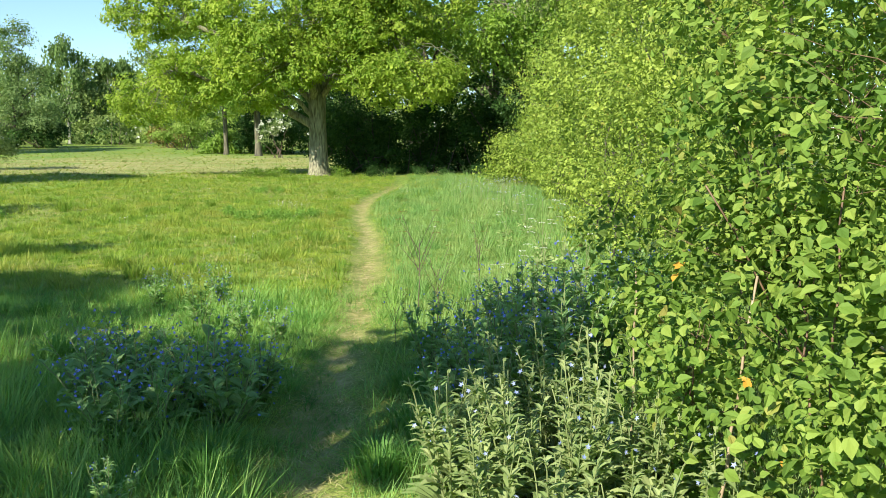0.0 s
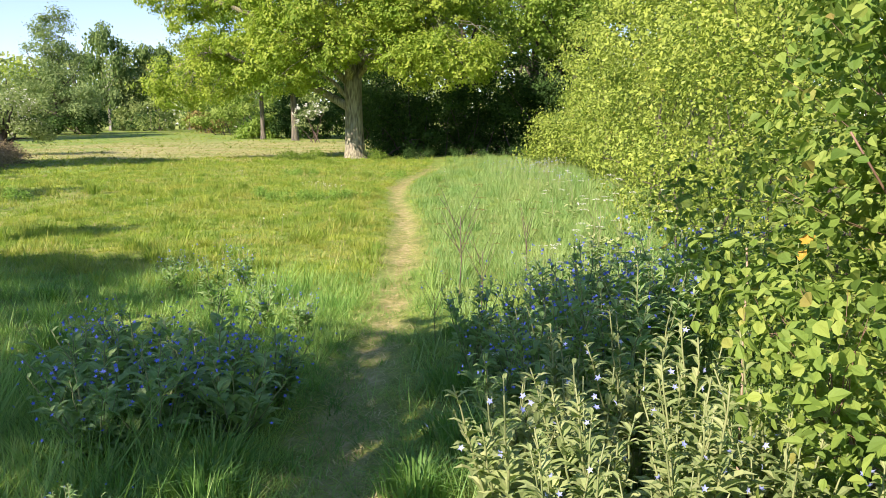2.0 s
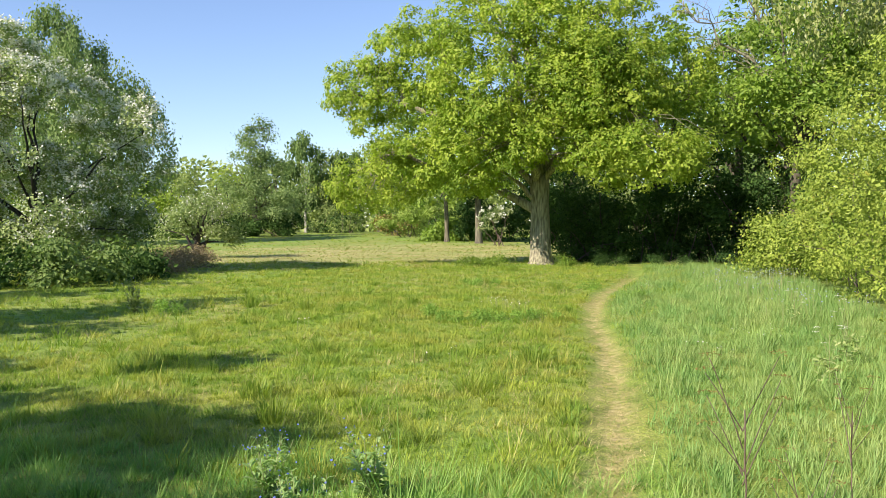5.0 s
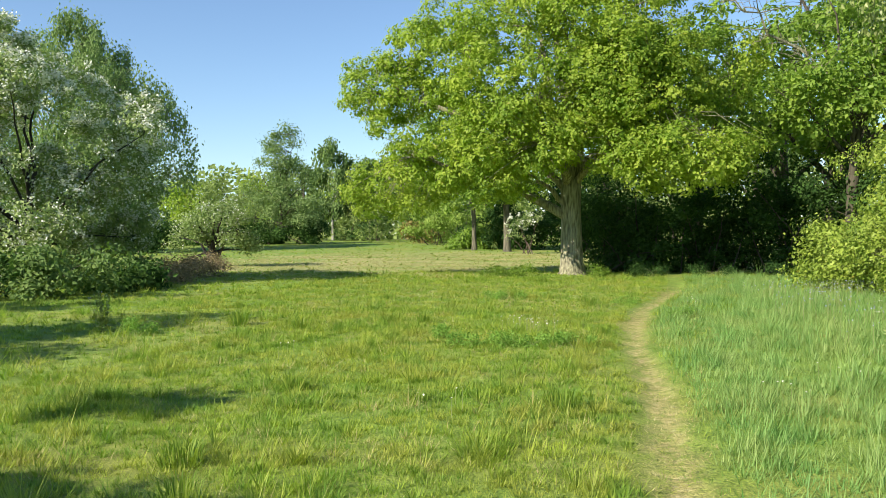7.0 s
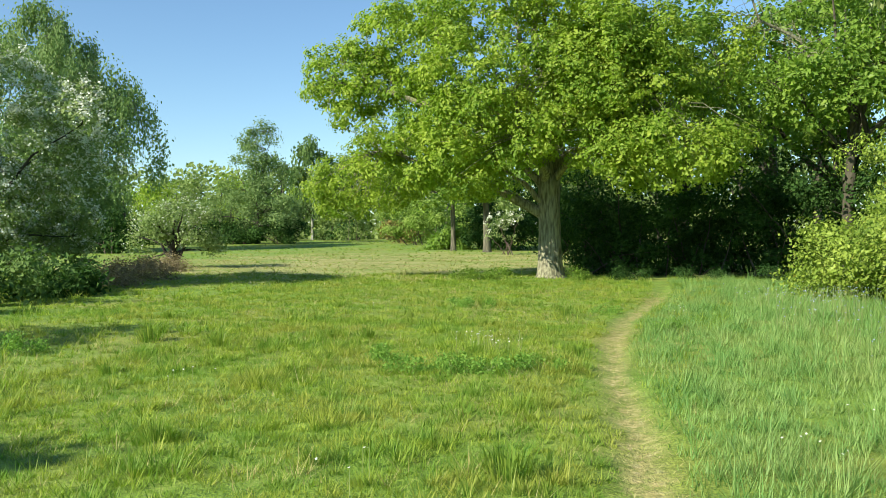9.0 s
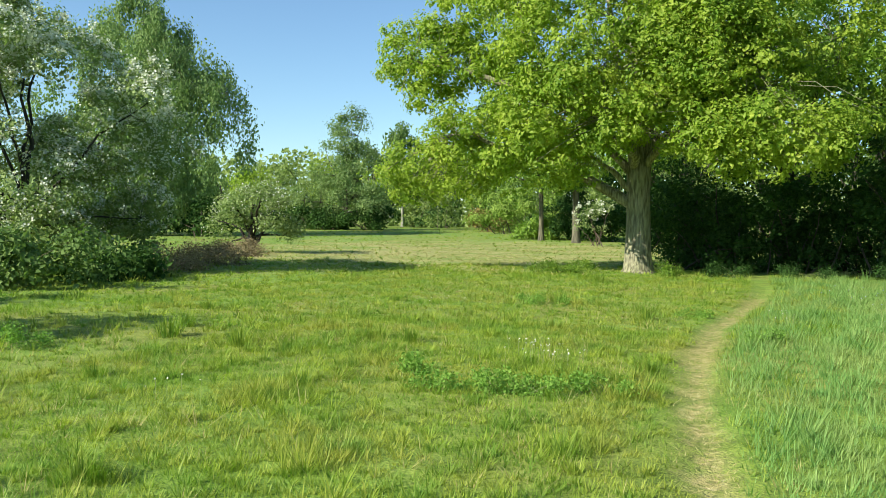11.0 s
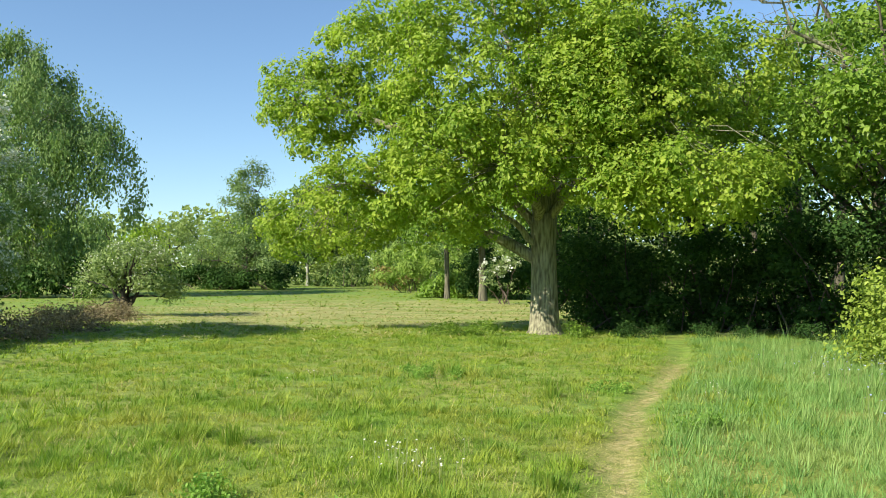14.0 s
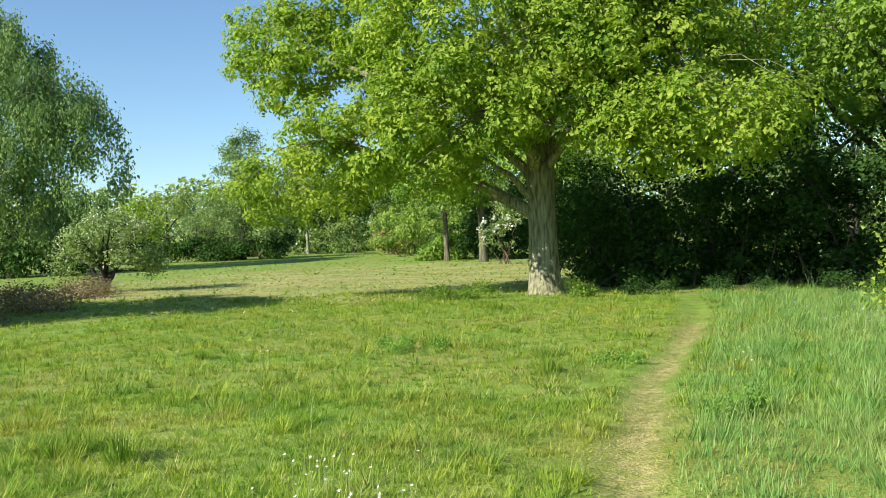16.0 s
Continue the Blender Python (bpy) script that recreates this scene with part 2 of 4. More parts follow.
STRAP = (np.array([[0, -0.15, 0], [0, 0.15, 0], [0.35, -0.5, 0.10], [0.35, 0.5, 0.10], [0.35, 0, 0.04], [0.7, -0.4, 0.06], [0.7, 0.4, 0.06], [0.7, 0, 0.0], [1, 0, -0.18]]),
         [[(0, 4, 2), (0, 1, 4), (1, 3, 4)], [(2, 4, 7, 5), (4, 3, 6, 7)], [(5, 7, 8), (7, 6, 8)]])
PETALS = polar_leaf([1.0, 0.45, 1.0, 0.45, 1.0, 0.45, 1.0, 0.45, 1.0, 0.45], 0.15)


def field(x, y, scale, seed=0):
    """Smooth noise over the plan, 0 to 1."""
    out = np.zeros_like(x, dtype=float)
    g = np.random.default_rng(seed)
    for k in range(6):
        a, p, q = g.uniform(0, 2 * np.pi), g.uniform(0, 6.28), g.uniform(0.6, 1.7)
        out += np.sin((x * np.cos(a) + y * np.sin(a)) * q / scale * 2 * np.pi + p + 1.3 * np.sin(y / scale * q + k))
    return 0.5 + out / 9.0


def ground_z(x, y):
    z = np.interp(y, [-20, 0, 12, 18, 26, 35, 45, 90, 120, 300, 3000], [0, 0, 0.05, 0.17, 0.2, 0.3, 0.35, 1.3, 1.7, 3.0, 6.0])
    return z + 0.04 * (field(np.asarray(x, float), np.asarray(y, float), 7.0, 3) - 0.5)


PATH_Y = [-30, 0, 3.6, 4.3, 5.6, 7.0, 9.3, 12.5, 15.1, 17, 19.2, 21.9, 24.5, 27.0, 29, 31, 36, 60]
PATH_X = [-0.4, -0.5, -0.61, -0.66, -0.74, -0.77, -0.86, -1.09, -1.38, -1.68, -1.84, -1.86, -1.68, -1.48, -1.45, -1.5, -1.8, -2.0]


def path_off(x, y):
    return np.abs(x - np.interp(y, PATH_Y, PATH_X) + 0.10 * (field(x, y, 1.7, 9) - 0.5) + 0.15 * (field(x, y, 0.42, 10) - 0.5))


# ---- ground ----
def dry_patch(x, y):
    """The mown, straw-strewn part of the far meadow."""
    d = ((x + 16) / 13.0) ** 2 + ((y - 47) / 17.0) ** 2
    return np.clip(1.25 - d + 0.9 * (field(x, y, 6.0, 21) - 0.5), 0, 1)


def make_ground():
    xs = np.concatenate([[-3000, -1200, -500, -250, -150, -100, -70], np.arange(-50, -14, 1.0), np.arange(-14, -3, 0.4), np.arange(-3, 3, 0.1), np.arange(3, 14, 0.5), [15, 20, 30, 50, 90, 200, 500, 1200, 3000]])
    ys = np.concatenate([[-3000, -1000, -300, -100, -40, -20, -10, -5], np.arange(-2, 30, 0.3), np.arange(30, 70, 0.6), np.arange(70, 130, 2.0), [135, 150, 180, 230, 300, 500, 1000, 3000]])
    X, Y = np.meshgrid(xs, ys)
    Z = ground_z(X, Y)
    off = path_off(X, Y)
    Z -= 0.05 * np.clip(1 - off / 0.28, 0, 1) * (Y < 32)
    Z += 0.012 * (field(X * 5, Y * 5, 3.0, 4) - 0.5)
    nx, ny = len(xs), len(ys)
    i = (np.arange(ny - 1)[:, None] * nx + np.arange(nx - 1)[None, :]).ravel()
    quads = np.stack([i, i + 1, i + nx + 1, i + nx], -1)
    m, nodes, links = material("meadow_soil")
    attr = nodes.new("ShaderNodeAttribute")
    attr.attribute_name = "cover"
    split = nodes.new("ShaderNodeSeparateColor")
    links.new(attr.outputs["Color"], split.inputs["Color"])
    fine, broad, tuft = noised(nodes, links, 45, 6), noised(nodes, links, 0.35, 4), noised(nodes, links, 3.2, 5)
    green = ramped(nodes, links, fine, [(0.3, (0.09, 0.18, 0.017)), (0.55, (0.20, 0.32, 0.034)), (0.75, (0.33, 0.42, 0.065))])
    tired = ramped(nodes, links, fine, [(0.3, (0.15, 0.18, 0.027)), (0.6, (0.31, 0.34, 0.062)), (0.8, (0.46, 0.43, 0.14))])
    green = mixed(nodes, links, ramped(nodes, links, broad, [(0.4, 0.0), (0.65, 1.0)]), green, tired)
    green = mixed(nodes, links, ramped(nodes, links, tuft, [(0.42, 0.0), (0.62, 0.85)]), green, mixed(nodes, links, 1.0, green, (0.62, 0.68, 0.5), "MULTIPLY"))
    straw = ramped(nodes, links, noised(nodes, links, 25, 6, "Object", (1, 2.5, 1)), [(0.3, (0.22, 0.20, 0.07)), (0.5, (0.38, 0.35, 0.13)), (0.72, (0.58, 0.52, 0.27))])
    soil = ramped(nodes, links, noised(nodes, links, 14, 6), [(0.3, (0.21, 0.23, 0.06)), (0.55, (0.47, 0.385, 0.16)), (0.75, (0.64, 0.54, 0.29))])
    streak = nodes.new("ShaderNodeMath")
    streak.operation = "MULTIPLY"
    links.new(split.outputs["Green"], streak.inputs[0])
    links.new(ramped(nodes, links, noised(nodes, links, 1.0, 5, "Object", (0.25, 0.9, 1)), [(0.42, 0.25), (0.58, 1.25)]), streak.inputs[1])
    streak.use_clamp = True
    col = mixed(nodes, links, streak.outputs[0], green, straw)
    worn = nodes.new("ShaderNodeMath")
    worn.operation = "MULTIPLY"
    links.new(split.outputs["Red"], worn.inputs[0])
    links.new(ramped(nodes, links, noised(nodes, links, 5.0, 6), [(0.34, 0.25), (0.56, 1.0)]), worn.inputs[1])
    col = mixed(nodes, links, worn.outputs[0], col, soil)
    b = nodes["Principled BSDF"]
    links.new(col, b.inputs["Base Color"])
    b.inputs["Roughness"].default_value = 0.95
    bump = nodes.new("ShaderNodeBump")
    bump.inputs["Strength"].default_value, bump.inputs["Distance"].default_value = 0.7, 0.03
    links.new(fine, bump.inputs["Height"])
    links.new(bump.outputs[0], b.inputs["Normal"])
    me = mesh_np("ground", np.column_stack([X.ravel(), Y.ravel(), Z.ravel()]), [quads], m, True)
    cover = me.color_attributes.new("cover", "FLOAT_COLOR", "POINT")
    data = np.zeros((nx * ny, 4), dtype=np.float32)
    data[:, 0] = (np.clip(1.1 - off / 0.19, 0, 1) * (Y < 28)).ravel()
    data[:, 1] = dry_patch(X, Y).ravel() * 0.62
    data[:, 3] = 1
    cover.data.foreach_set("color", data.ravel())
    tagged(new("ground", me), "gently rising meadow ground with a worn footpath", "ground", kind="structure")


make_ground()


# ---- grass ----
def blades(name, label, n, area, height, width, mat, lean=0.35, keep=None, flat=False, tall=None, simple=False, trodden=False):
    """Grass as thin bent blades over an area (x0, x1, y0, y1), denser in tussocks."""
    x0, x1, y0, y1 = area
    m = max(n // 13, 1)
    cx, cy = RNG.uniform(x0, x1, m), RNG.uniform(y0, y1, m)
    grown = np.exp(0.34 * RNG.normal(size=m))
    wide = (0.02 + 0.085 * RNG.random(m) ** 1.5) * (height / 0.22)
    hue = np.clip(0.5 + 0.22 * RNG.normal(size=m) + 0.8 * (field(cx, cy, 1.1, 81) - 0.5) + 0.7 * (field(cx, cy, 0.37, 82) - 0.5), 0, 1)
    own = RNG.integers(m, size=n)
    out, a = np.sqrt(RNG.random(n)), RNG.uniform(0, 2 * np.pi, n)
    if flat:
        x, y = RNG.uniform(x0, x1, n), RNG.uniform(y0, y1, n)
    else:
        x, y = cx[own] + np.cos(a) * out * wide[own], cy[own] + np.sin(a) * out * wide[own]
    ok = (x > -4.0 - 1.15 * y) & (path_off(x, y) > (0.0 if flat or trodden else 0.26 * RNG.random(n) ** 0.8))
    if keep is not None:
        ok &= RNG.random(n) < keep(x, y)
    x, y, a, out, own = x[ok], y[ok], a[ok], out[ok], own[ok]
    n = len(x)
    tuss = field(x, y, 0.9, 11) * 0.6 + field(x, y, 3.1, 12) * 0.7
    h = height * (0.35 + 0.65 * RNG.random(n)) * (0.45 + 0.75 * tuss) * grown[own]
    if tall is not None:
        h *= tall(x, y)
    if not trodden:
        h *= np.clip(0.25 + (path_off(x, y) - 0.14) / 0.24, 0.15, 1)
        h = np.maximum(h, height * RNG.uniform(0.28, 0.55, n) * np.clip((path_off(x, y) - 0.12) / 0.25, 0, 1))
    w = width * RNG.uniform(0.6, 1.3, n)
    a = a + RNG.normal(size=n) * 0.7
    ln = lean * (0.25 + 1.15 * out) * RNG.uniform(0.5, 1.5, n) + 0.08
    if flat:
        h, ln = height * RNG.uniform(0.4, 1.0, n), np.full(n, 5.0)
    rise = 1 / np.sqrt(1 + ln ** 2)
    dx, dy = np.cos(a) * ln * rise, np.sin(a) * ln * rise
    px, py = -np.sin(a), np.cos(a)
    z = ground_z(x, y) - 0.02 + (0.045 if flat else 0)
    z -= 0.05 * np.clip(1 - path_off(x, y) / 0.28, 0, 1)
    base = np.column_stack([x, y, z])
    side = np.column_stack([px, py, np.zeros(n)]) * w[:, None] * 0.5
    mid = base + np.column_stack([dx * 0.35 * h, dy * 0.35 * h, rise * 0.62 * h])
    tip = base + np.column_stack([dx * h, dy * h, rise * h * (0.85 if not flat else 1)])
    if simple:
        V = np.stack([base - side, base + side, tip], 1).reshape(-1, 3)
        me = mesh_np(name, V, [np.arange(3 * n).reshape(-1, 3)], mat)
        me.attributes.new("tone", "FLOAT", "POINT").data.foreach_set("value", np.repeat(hue[own], 3).astype(np.float32))
        return tagged(new(name, me), label, "grass", kind="stuff")
    V = np.stack([base - side, base + side, mid + side * 0.8, mid - side * 0.8, tip], 1).reshape(-1, 3)
    i = (np.arange(n) * 5)[:, None]
    me = mesh_np(name, V, [np.hstack([i, i + 1, i + 2, i + 3]), np.hstack([i + 3, i + 2, i + 4])], mat)
    me.attributes.new("tone", "FLOAT", "POINT").data.foreach_set("value", np.repeat(hue[own], 5).astype(np.float32))
    return tagged(new(name, me), label, "grass", kind="stuff")


def left_side(x, y):
    return np.clip((np.interp(y, PATH_Y, PATH_X) - x) / 0.4 + 0.3, 0.12, 1)


def tufts(x, y):
    near = 1 + 0.55 * np.clip((6.5 - y) / 3.0, 0, 1)
    return near * (0.72 + 1.7 * np.clip(field(x, y, 0.36, 31) + 0.9 * field(x, y, 1.5, 32) - 0.97, 0, 1))


def right_side(x, y):
    return np.clip((x - np.interp(y, PATH_Y, PATH_X) - 0.1) / 0.5, 0, 1)


def waves(x, y):
    return 0.35 + 0.7 * field(x, y, 0.45, 43) * field(x, y, 0.6, 41) + 1.0 * field(x, y, 0.6, 41) * field(x, y, 2.3, 42) + 0.25 * np.clip((x + 1) / 3, 0, 1)


LUSH = "lush short meadow grass in uneven tufts"
blades("meadow_grass", LUSH, 130000, (-5.0, 1.0, 2.4, 8.6), 0.20, 0.0075, M_LUSH, keep=left_side, tall=tufts, lean=0.7, simple=True)
blades("meadow_grass", LUSH, 380000, (-7.5, -0.8, 8.2, 21), 0.128, 0.010, M_GRASS, keep=left_side, tall=tufts, lean=0.75, simple=True)
blades("meadow_grass", LUSH, 70000, (-15, -7.3, 9, 21), 0.15, 0.016, M_GRASS, tall=tufts, lean=0.75, simple=True)
blades("meadow_grass", LUSH, 240000, (-12, 0, 20.5, 33), 0.125, 0.014, M_GRASS, tall=tufts, lean=0.75, simple=True)
blades("meadow_grass", LUSH, 90000, (-24, -11.5, 20.5, 36), 0.14, 0.022, M_GRASS, tall=tufts, lean=0.8, simple=True)
blades("meadow_grass", LUSH, 40000, (-11.5, 3, 32.5, 37), 0.14, 0.02, M_GRASS, tall=tufts, lean=0.8, simple=True)
blades("meadow_grass", "short sunlit grass of the far meadow", 70000, (-50, 0, 34, 110), 0.15, 0.05, M_GRASS, keep=lambda x, y: 1 - 0.35 * dry_patch(x, y), simple=True, lean=0.9)
blades("tall_grass", "tall soft grass growing beside the footpath", 230000, (-1.9, 2.8, 2.3, 34), 0.25, 0.0085, M_TALL, keep=right_side, tall=waves, lean=0.62, simple=True)
blades("straw_litter", "dry trodden straw and clippings lying on the footpath", 30000, (-2.4, 0.1, 1.5, 29), 0.09, 0.005, M_STRAW, keep=lambda x, y: np.clip(1.5 - path_off(x, y) / 0.2, 0, 1), flat=True)
blades("straw_litter", "dry trodden straw and clippings lying on the footpath", 8000, (-1.3, 0.0, 2.2, 9.5), 0.07, 0.004, M_STRAW, keep=lambda x, y: np.clip(1.5 - path_off(x, y) / 0.2, 0, 1), flat=True)
blades("trodden_grass", "short trodden green grass growing on the footpath", 52000, (-2.3, 0.0, 2.2, 29), 0.08, 0.006, M_GRASS, keep=lambda x, y: np.clip(1.3 - path_off(x, y) / 0.3, 0, 1) * (field(x, y, 0.5, 61) > 0.52), flat=True, simple=True)
blades("trodden_grass", "short trodden green grass growing on the footpath", 52000, (-1.5, 0.1, 2.2, 8.8), 0.14, 0.006, M_LUSH, keep=lambda x, y: np.clip(1.4 - path_off(x, y) / 0.34, 0, 1) * (field(x, y, 0.55, 63) > 0.36), simple=True, lean=1.2, trodden=True)
blades("trodden_grass", "short trodden green grass growing on the footpath", 40000, (-2.3, -0.4, 8.5, 29), 0.08, 0.006, M_GRASS, keep=lambda x, y: np.clip(1.4 - path_off(x, y) / 0.34, 0, 1) * (field(x, y, 0.55, 63) > 0.66), simple=True, lean=1.2, trodden=True)
blades("dead_thatch", "dry dead blades lying among the meadow grass", 60000, (-9, -0.8, 8, 30), 0.16, 0.006, M_STRAW, keep=lambda x, y: np.clip(2.2 * field(x, y, 2.4, 71) - 0.6, 0, 1), simple=True, lean=1.1)
blades("straw_litter", "dry mown straw lying on the far meadow", 14000, (-30, -2, 30, 58), 0.35, 0.03, M_STRAW, keep=lambda x, y: dry_patch(x, y), flat=True)


# ---- trees and shrubs ----
def crown_points(blobs, n, gap=0.42, gap_scale=2.6, shell=0.55, seed=1, lump=0.8):
    """Places of leaf clumps: the crown's ellipsoids (x, y, z, rx, ry, rz, share) are filled with rounded boughs of about
    lump metres, and the leaves sit on the upper and outer sides of these, so that gaps stay between them."""
    g = np.random.default_rng(seed)
    total = sum(b[6] for b in blobs)
    out, ways = [], []
    for bx, by, bz, rx, ry, rz, share in blobs:
        k = max(int(n * share / total), 4)
        boughs = max(int(k / 11), 3)
        d = g.normal(size=(boughs * 2, 3))
        d /= np.linalg.norm(d, axis=1, keepdims=True)
        r = shell + (1 - shell) * g.random(boughs * 2) - 0.35 * g.random(boughs * 2) ** 3
        c = np.array([bx, by, bz]) + d * r[:, None] * np.array([rx, ry, rz])
        hole = np.array([noise.noise(Vector(q / gap_scale)) for q in c])
        c, d = c[hole > gap - 0.75][:boughs], d[hole > gap - 0.75][:boughs]
        pick = g.integers(len(c), size=k)
        way = g.normal(size=(k, 3)) + d[pick] * 0.55 + np.array([0, 0, 0.35])
        way /= np.linalg.norm(way, axis=1, keepdims=True)
        size = lump * g.uniform(0.6, 1.3, len(c))[pick] * (0.72 + 0.28 * g.random(k))
        out.append(c[pick] + way * size[:, None] * np.array([1.15, 1.15, 0.7]))
        ways.append(way)
    return np.concatenate(out), np.concatenate(ways)


def curve(a, b, sag, n=7, wob=0.12):
    t = np.linspace(0, 1, n)[:, None]
    a, b = np.asarray(a, float), np.asarray(b, float)
    L = np.linalg.norm(b - a)
    mid = (a + b) / 2 + np.array([0, 0, sag * L])
    p = (1 - t) ** 2 * a + 2 * t * (1 - t) * mid + t ** 2 * b
    p[1:-1] += RNG.normal(size=(n - 2, 3)) * wob * L / n
    return p


def woody(name, label, category, at, blobs, clumps, per, spread, leaf, mat, bark, trunk=None, stems=1, fork=0.3, template=FOLD,
          limbs=6, seed=1, droop=0.0, gap=0.42, up=0.35, outward=0.9, group="", twigs=0.35, shell=0.55, blossom=None, gap_scale=2.6, lump=0.8, boughs=(), stem_r=0.05, jitter=0.45, rosette=0.0):
    """A tree or shrub: trunk or several stems, limbs that bear twigs, and a crown of leaf clumps.
    blobs in the plant's own space; trunk: (radius, height of the fork)."""
    root = thing(name, (at[0], at[1], float(ground_z(at[0], at[1])) - 0.04), label, category, group)
    pts, ways = crown_points(blobs, clumps, gap, gap_scale, shell, seed, lump)
    g = np.random.default_rng(seed + 100)
    lo = min(b[2] - b[5] for b in blobs)
    top = max(b[2] + b[5] for b in blobs)
    mid = np.mean([[b[0], b[1], b[2]] for b in blobs], axis=0)
    r0, hf = trunk if trunk else (stem_r, 0.1)
    if trunk:
        wood = Geo()
        hs = np.array([0, 0.04, 0.12, 0.25, 0.45, 0.7, 0.88, 1.0]) * hf
        flare = np.array([1.55, 1.32, 1.14, 1.04, 0.98, 0.95, 1.0, 1.02])
        lean_x = np.interp(hs, [0, hf], [0, 0.06 * mid[0]])
        wood.tube(np.column_stack([lean_x, np.sin(hs) * 0.04, hs]), r0 * flare, 14, 0.03)
        top_in = min(top * 0.72, hf + (top - hf) * 0.6)
        wood.tube(curve((lean_x[-1], 0, hf * 0.97), (mid[0] * 0.6, mid[1] * 0.6, top_in), 0.02, 8), np.linspace(r0 * 0.8, r0 * 0.16, 8), 8, 0.03)
        part("trunk", wood.mesh("trunk", bark, True), root)
    targets = [pts[g.integers(len(pts))]]
    for _ in range(limbs - 1):
        cand = pts[g.integers(len(pts), size=40)]
        dist = np.min([np.linalg.norm(cand - q, axis=1) for q in targets], axis=0)
        targets.append(cand[np.argmax(dist)])
    targets += [q for z, q in boughs]
    starts = {limbs + i: z for i, (z, q) in enumerate(boughs)}
    nodes_, owner = [], []
    geos = []
    for i, q in enumerate(targets):
        q = np.asarray(q, float) * (1 if i in starts else np.array([0.88, 0.88, 0.95]))
        geo = Geo()
        if trunk:
            s = np.array([0.06 * mid[0], 0, hf * g.uniform(0.85, 1.0) + (max(q[2] - hf, 0)) * g.uniform(0, 0.35)])
            s[:2] += np.array(mid[:2]) * 0.6 * np.clip((s[2] - hf) / max(top - hf, 0.1), 0, 1)
        else:
            s = np.append(g.normal(size=2) * fork, 0.0)
        if i in starts:
            s = np.array([0, 0, starts[i]])
        c = curve(s, q, 0.10 if trunk else 0.16, 9)
        rr = r0 * g.uniform(0.34, 0.55) if trunk else r0 * g.uniform(0.5, 0.9)
        geo.tube(c, np.linspace(rr, rr * 0.22, 9), 7, 0.04)
        geos.append((geo, rr))
        nodes_.append(c[3:])
        owner += [i] * len(c[3:])
    nodes_, owner = np.concatenate(nodes_), np.array(owner)
    chosen = pts[g.random(len(pts)) < twigs]
    for p in chosen:
        k = np.argmin(np.linalg.norm(nodes_ - p, axis=1) + 0.4 * np.abs(nodes_[:, 2] - p[2] + 0.4))
        geo, rr = geos[owner[k]]
        tw = max(rr * 0.11, 0.0025)
        geo.tube(curve(nodes_[k], p, 0.06 - droop * 0.1, 5), np.linspace(tw, tw * 0.3, 5), 4)
    for geo, rr in geos:
        part("limb" if trunk else "stem", geo.mesh("limb", bark, True), root)
    crown = Geo()
    n = len(pts) * per
    c = np.repeat(pts, per, axis=0)
    w = np.repeat(ways, per, axis=0)
    off = g.normal(size=(n, 3)) * spread * np.array([1, 1, 0.75])
    if droop:
        off[:, 2] -= droop * g.random(n) * 1.6
        off[:, :2] *= 0.55
    c = c + off
    c[:, 2] = np.maximum(c[:, 2], 0.06)
    normals = g.normal(size=(n, 3)) * jitter + w * outward + np.array([0, 0, up]) + rosette * off / spread
    size = leaf * (0.55 + 0.85 * g.random(n) ** 1.3)
    along = None
    if droop:
        along = g.normal(size=(n, 3)) * 0.4 + np.array([0, 0, -1.0])
        normals[:, 2] *= 0.3
    crown.leaves(c, normals, size, size * 0.68, template, along)
    part("crown", crown.mesh("crown", mat), root)
    if blossom:
        count, bsize, bm = blossom
        chosen = g.integers(len(pts), size=count)
        g2, way_out = pts[chosen], ways[chosen]
        top_bias = g.random(count) < np.clip((g2[:, 2] - lo) / (top - lo) + 0.05, 0, 1)
        g2 = g2[top_bias]
        bl = Geo()
        bl.leaves(np.repeat(g2, 7, axis=0) + np.repeat(way_out[top_bias], 7, axis=0) * spread * 0.9 + g.normal(size=(len(g2) * 7, 3)) * spread * 0.55, g.normal(size=(len(g2) * 7, 3)) + np.array([0, 0, 1.0]), bsize, bsize, FOLD)
        part("blossom", bl.mesh("blossom", bm), root, "small clusters of white blossom")
    return root


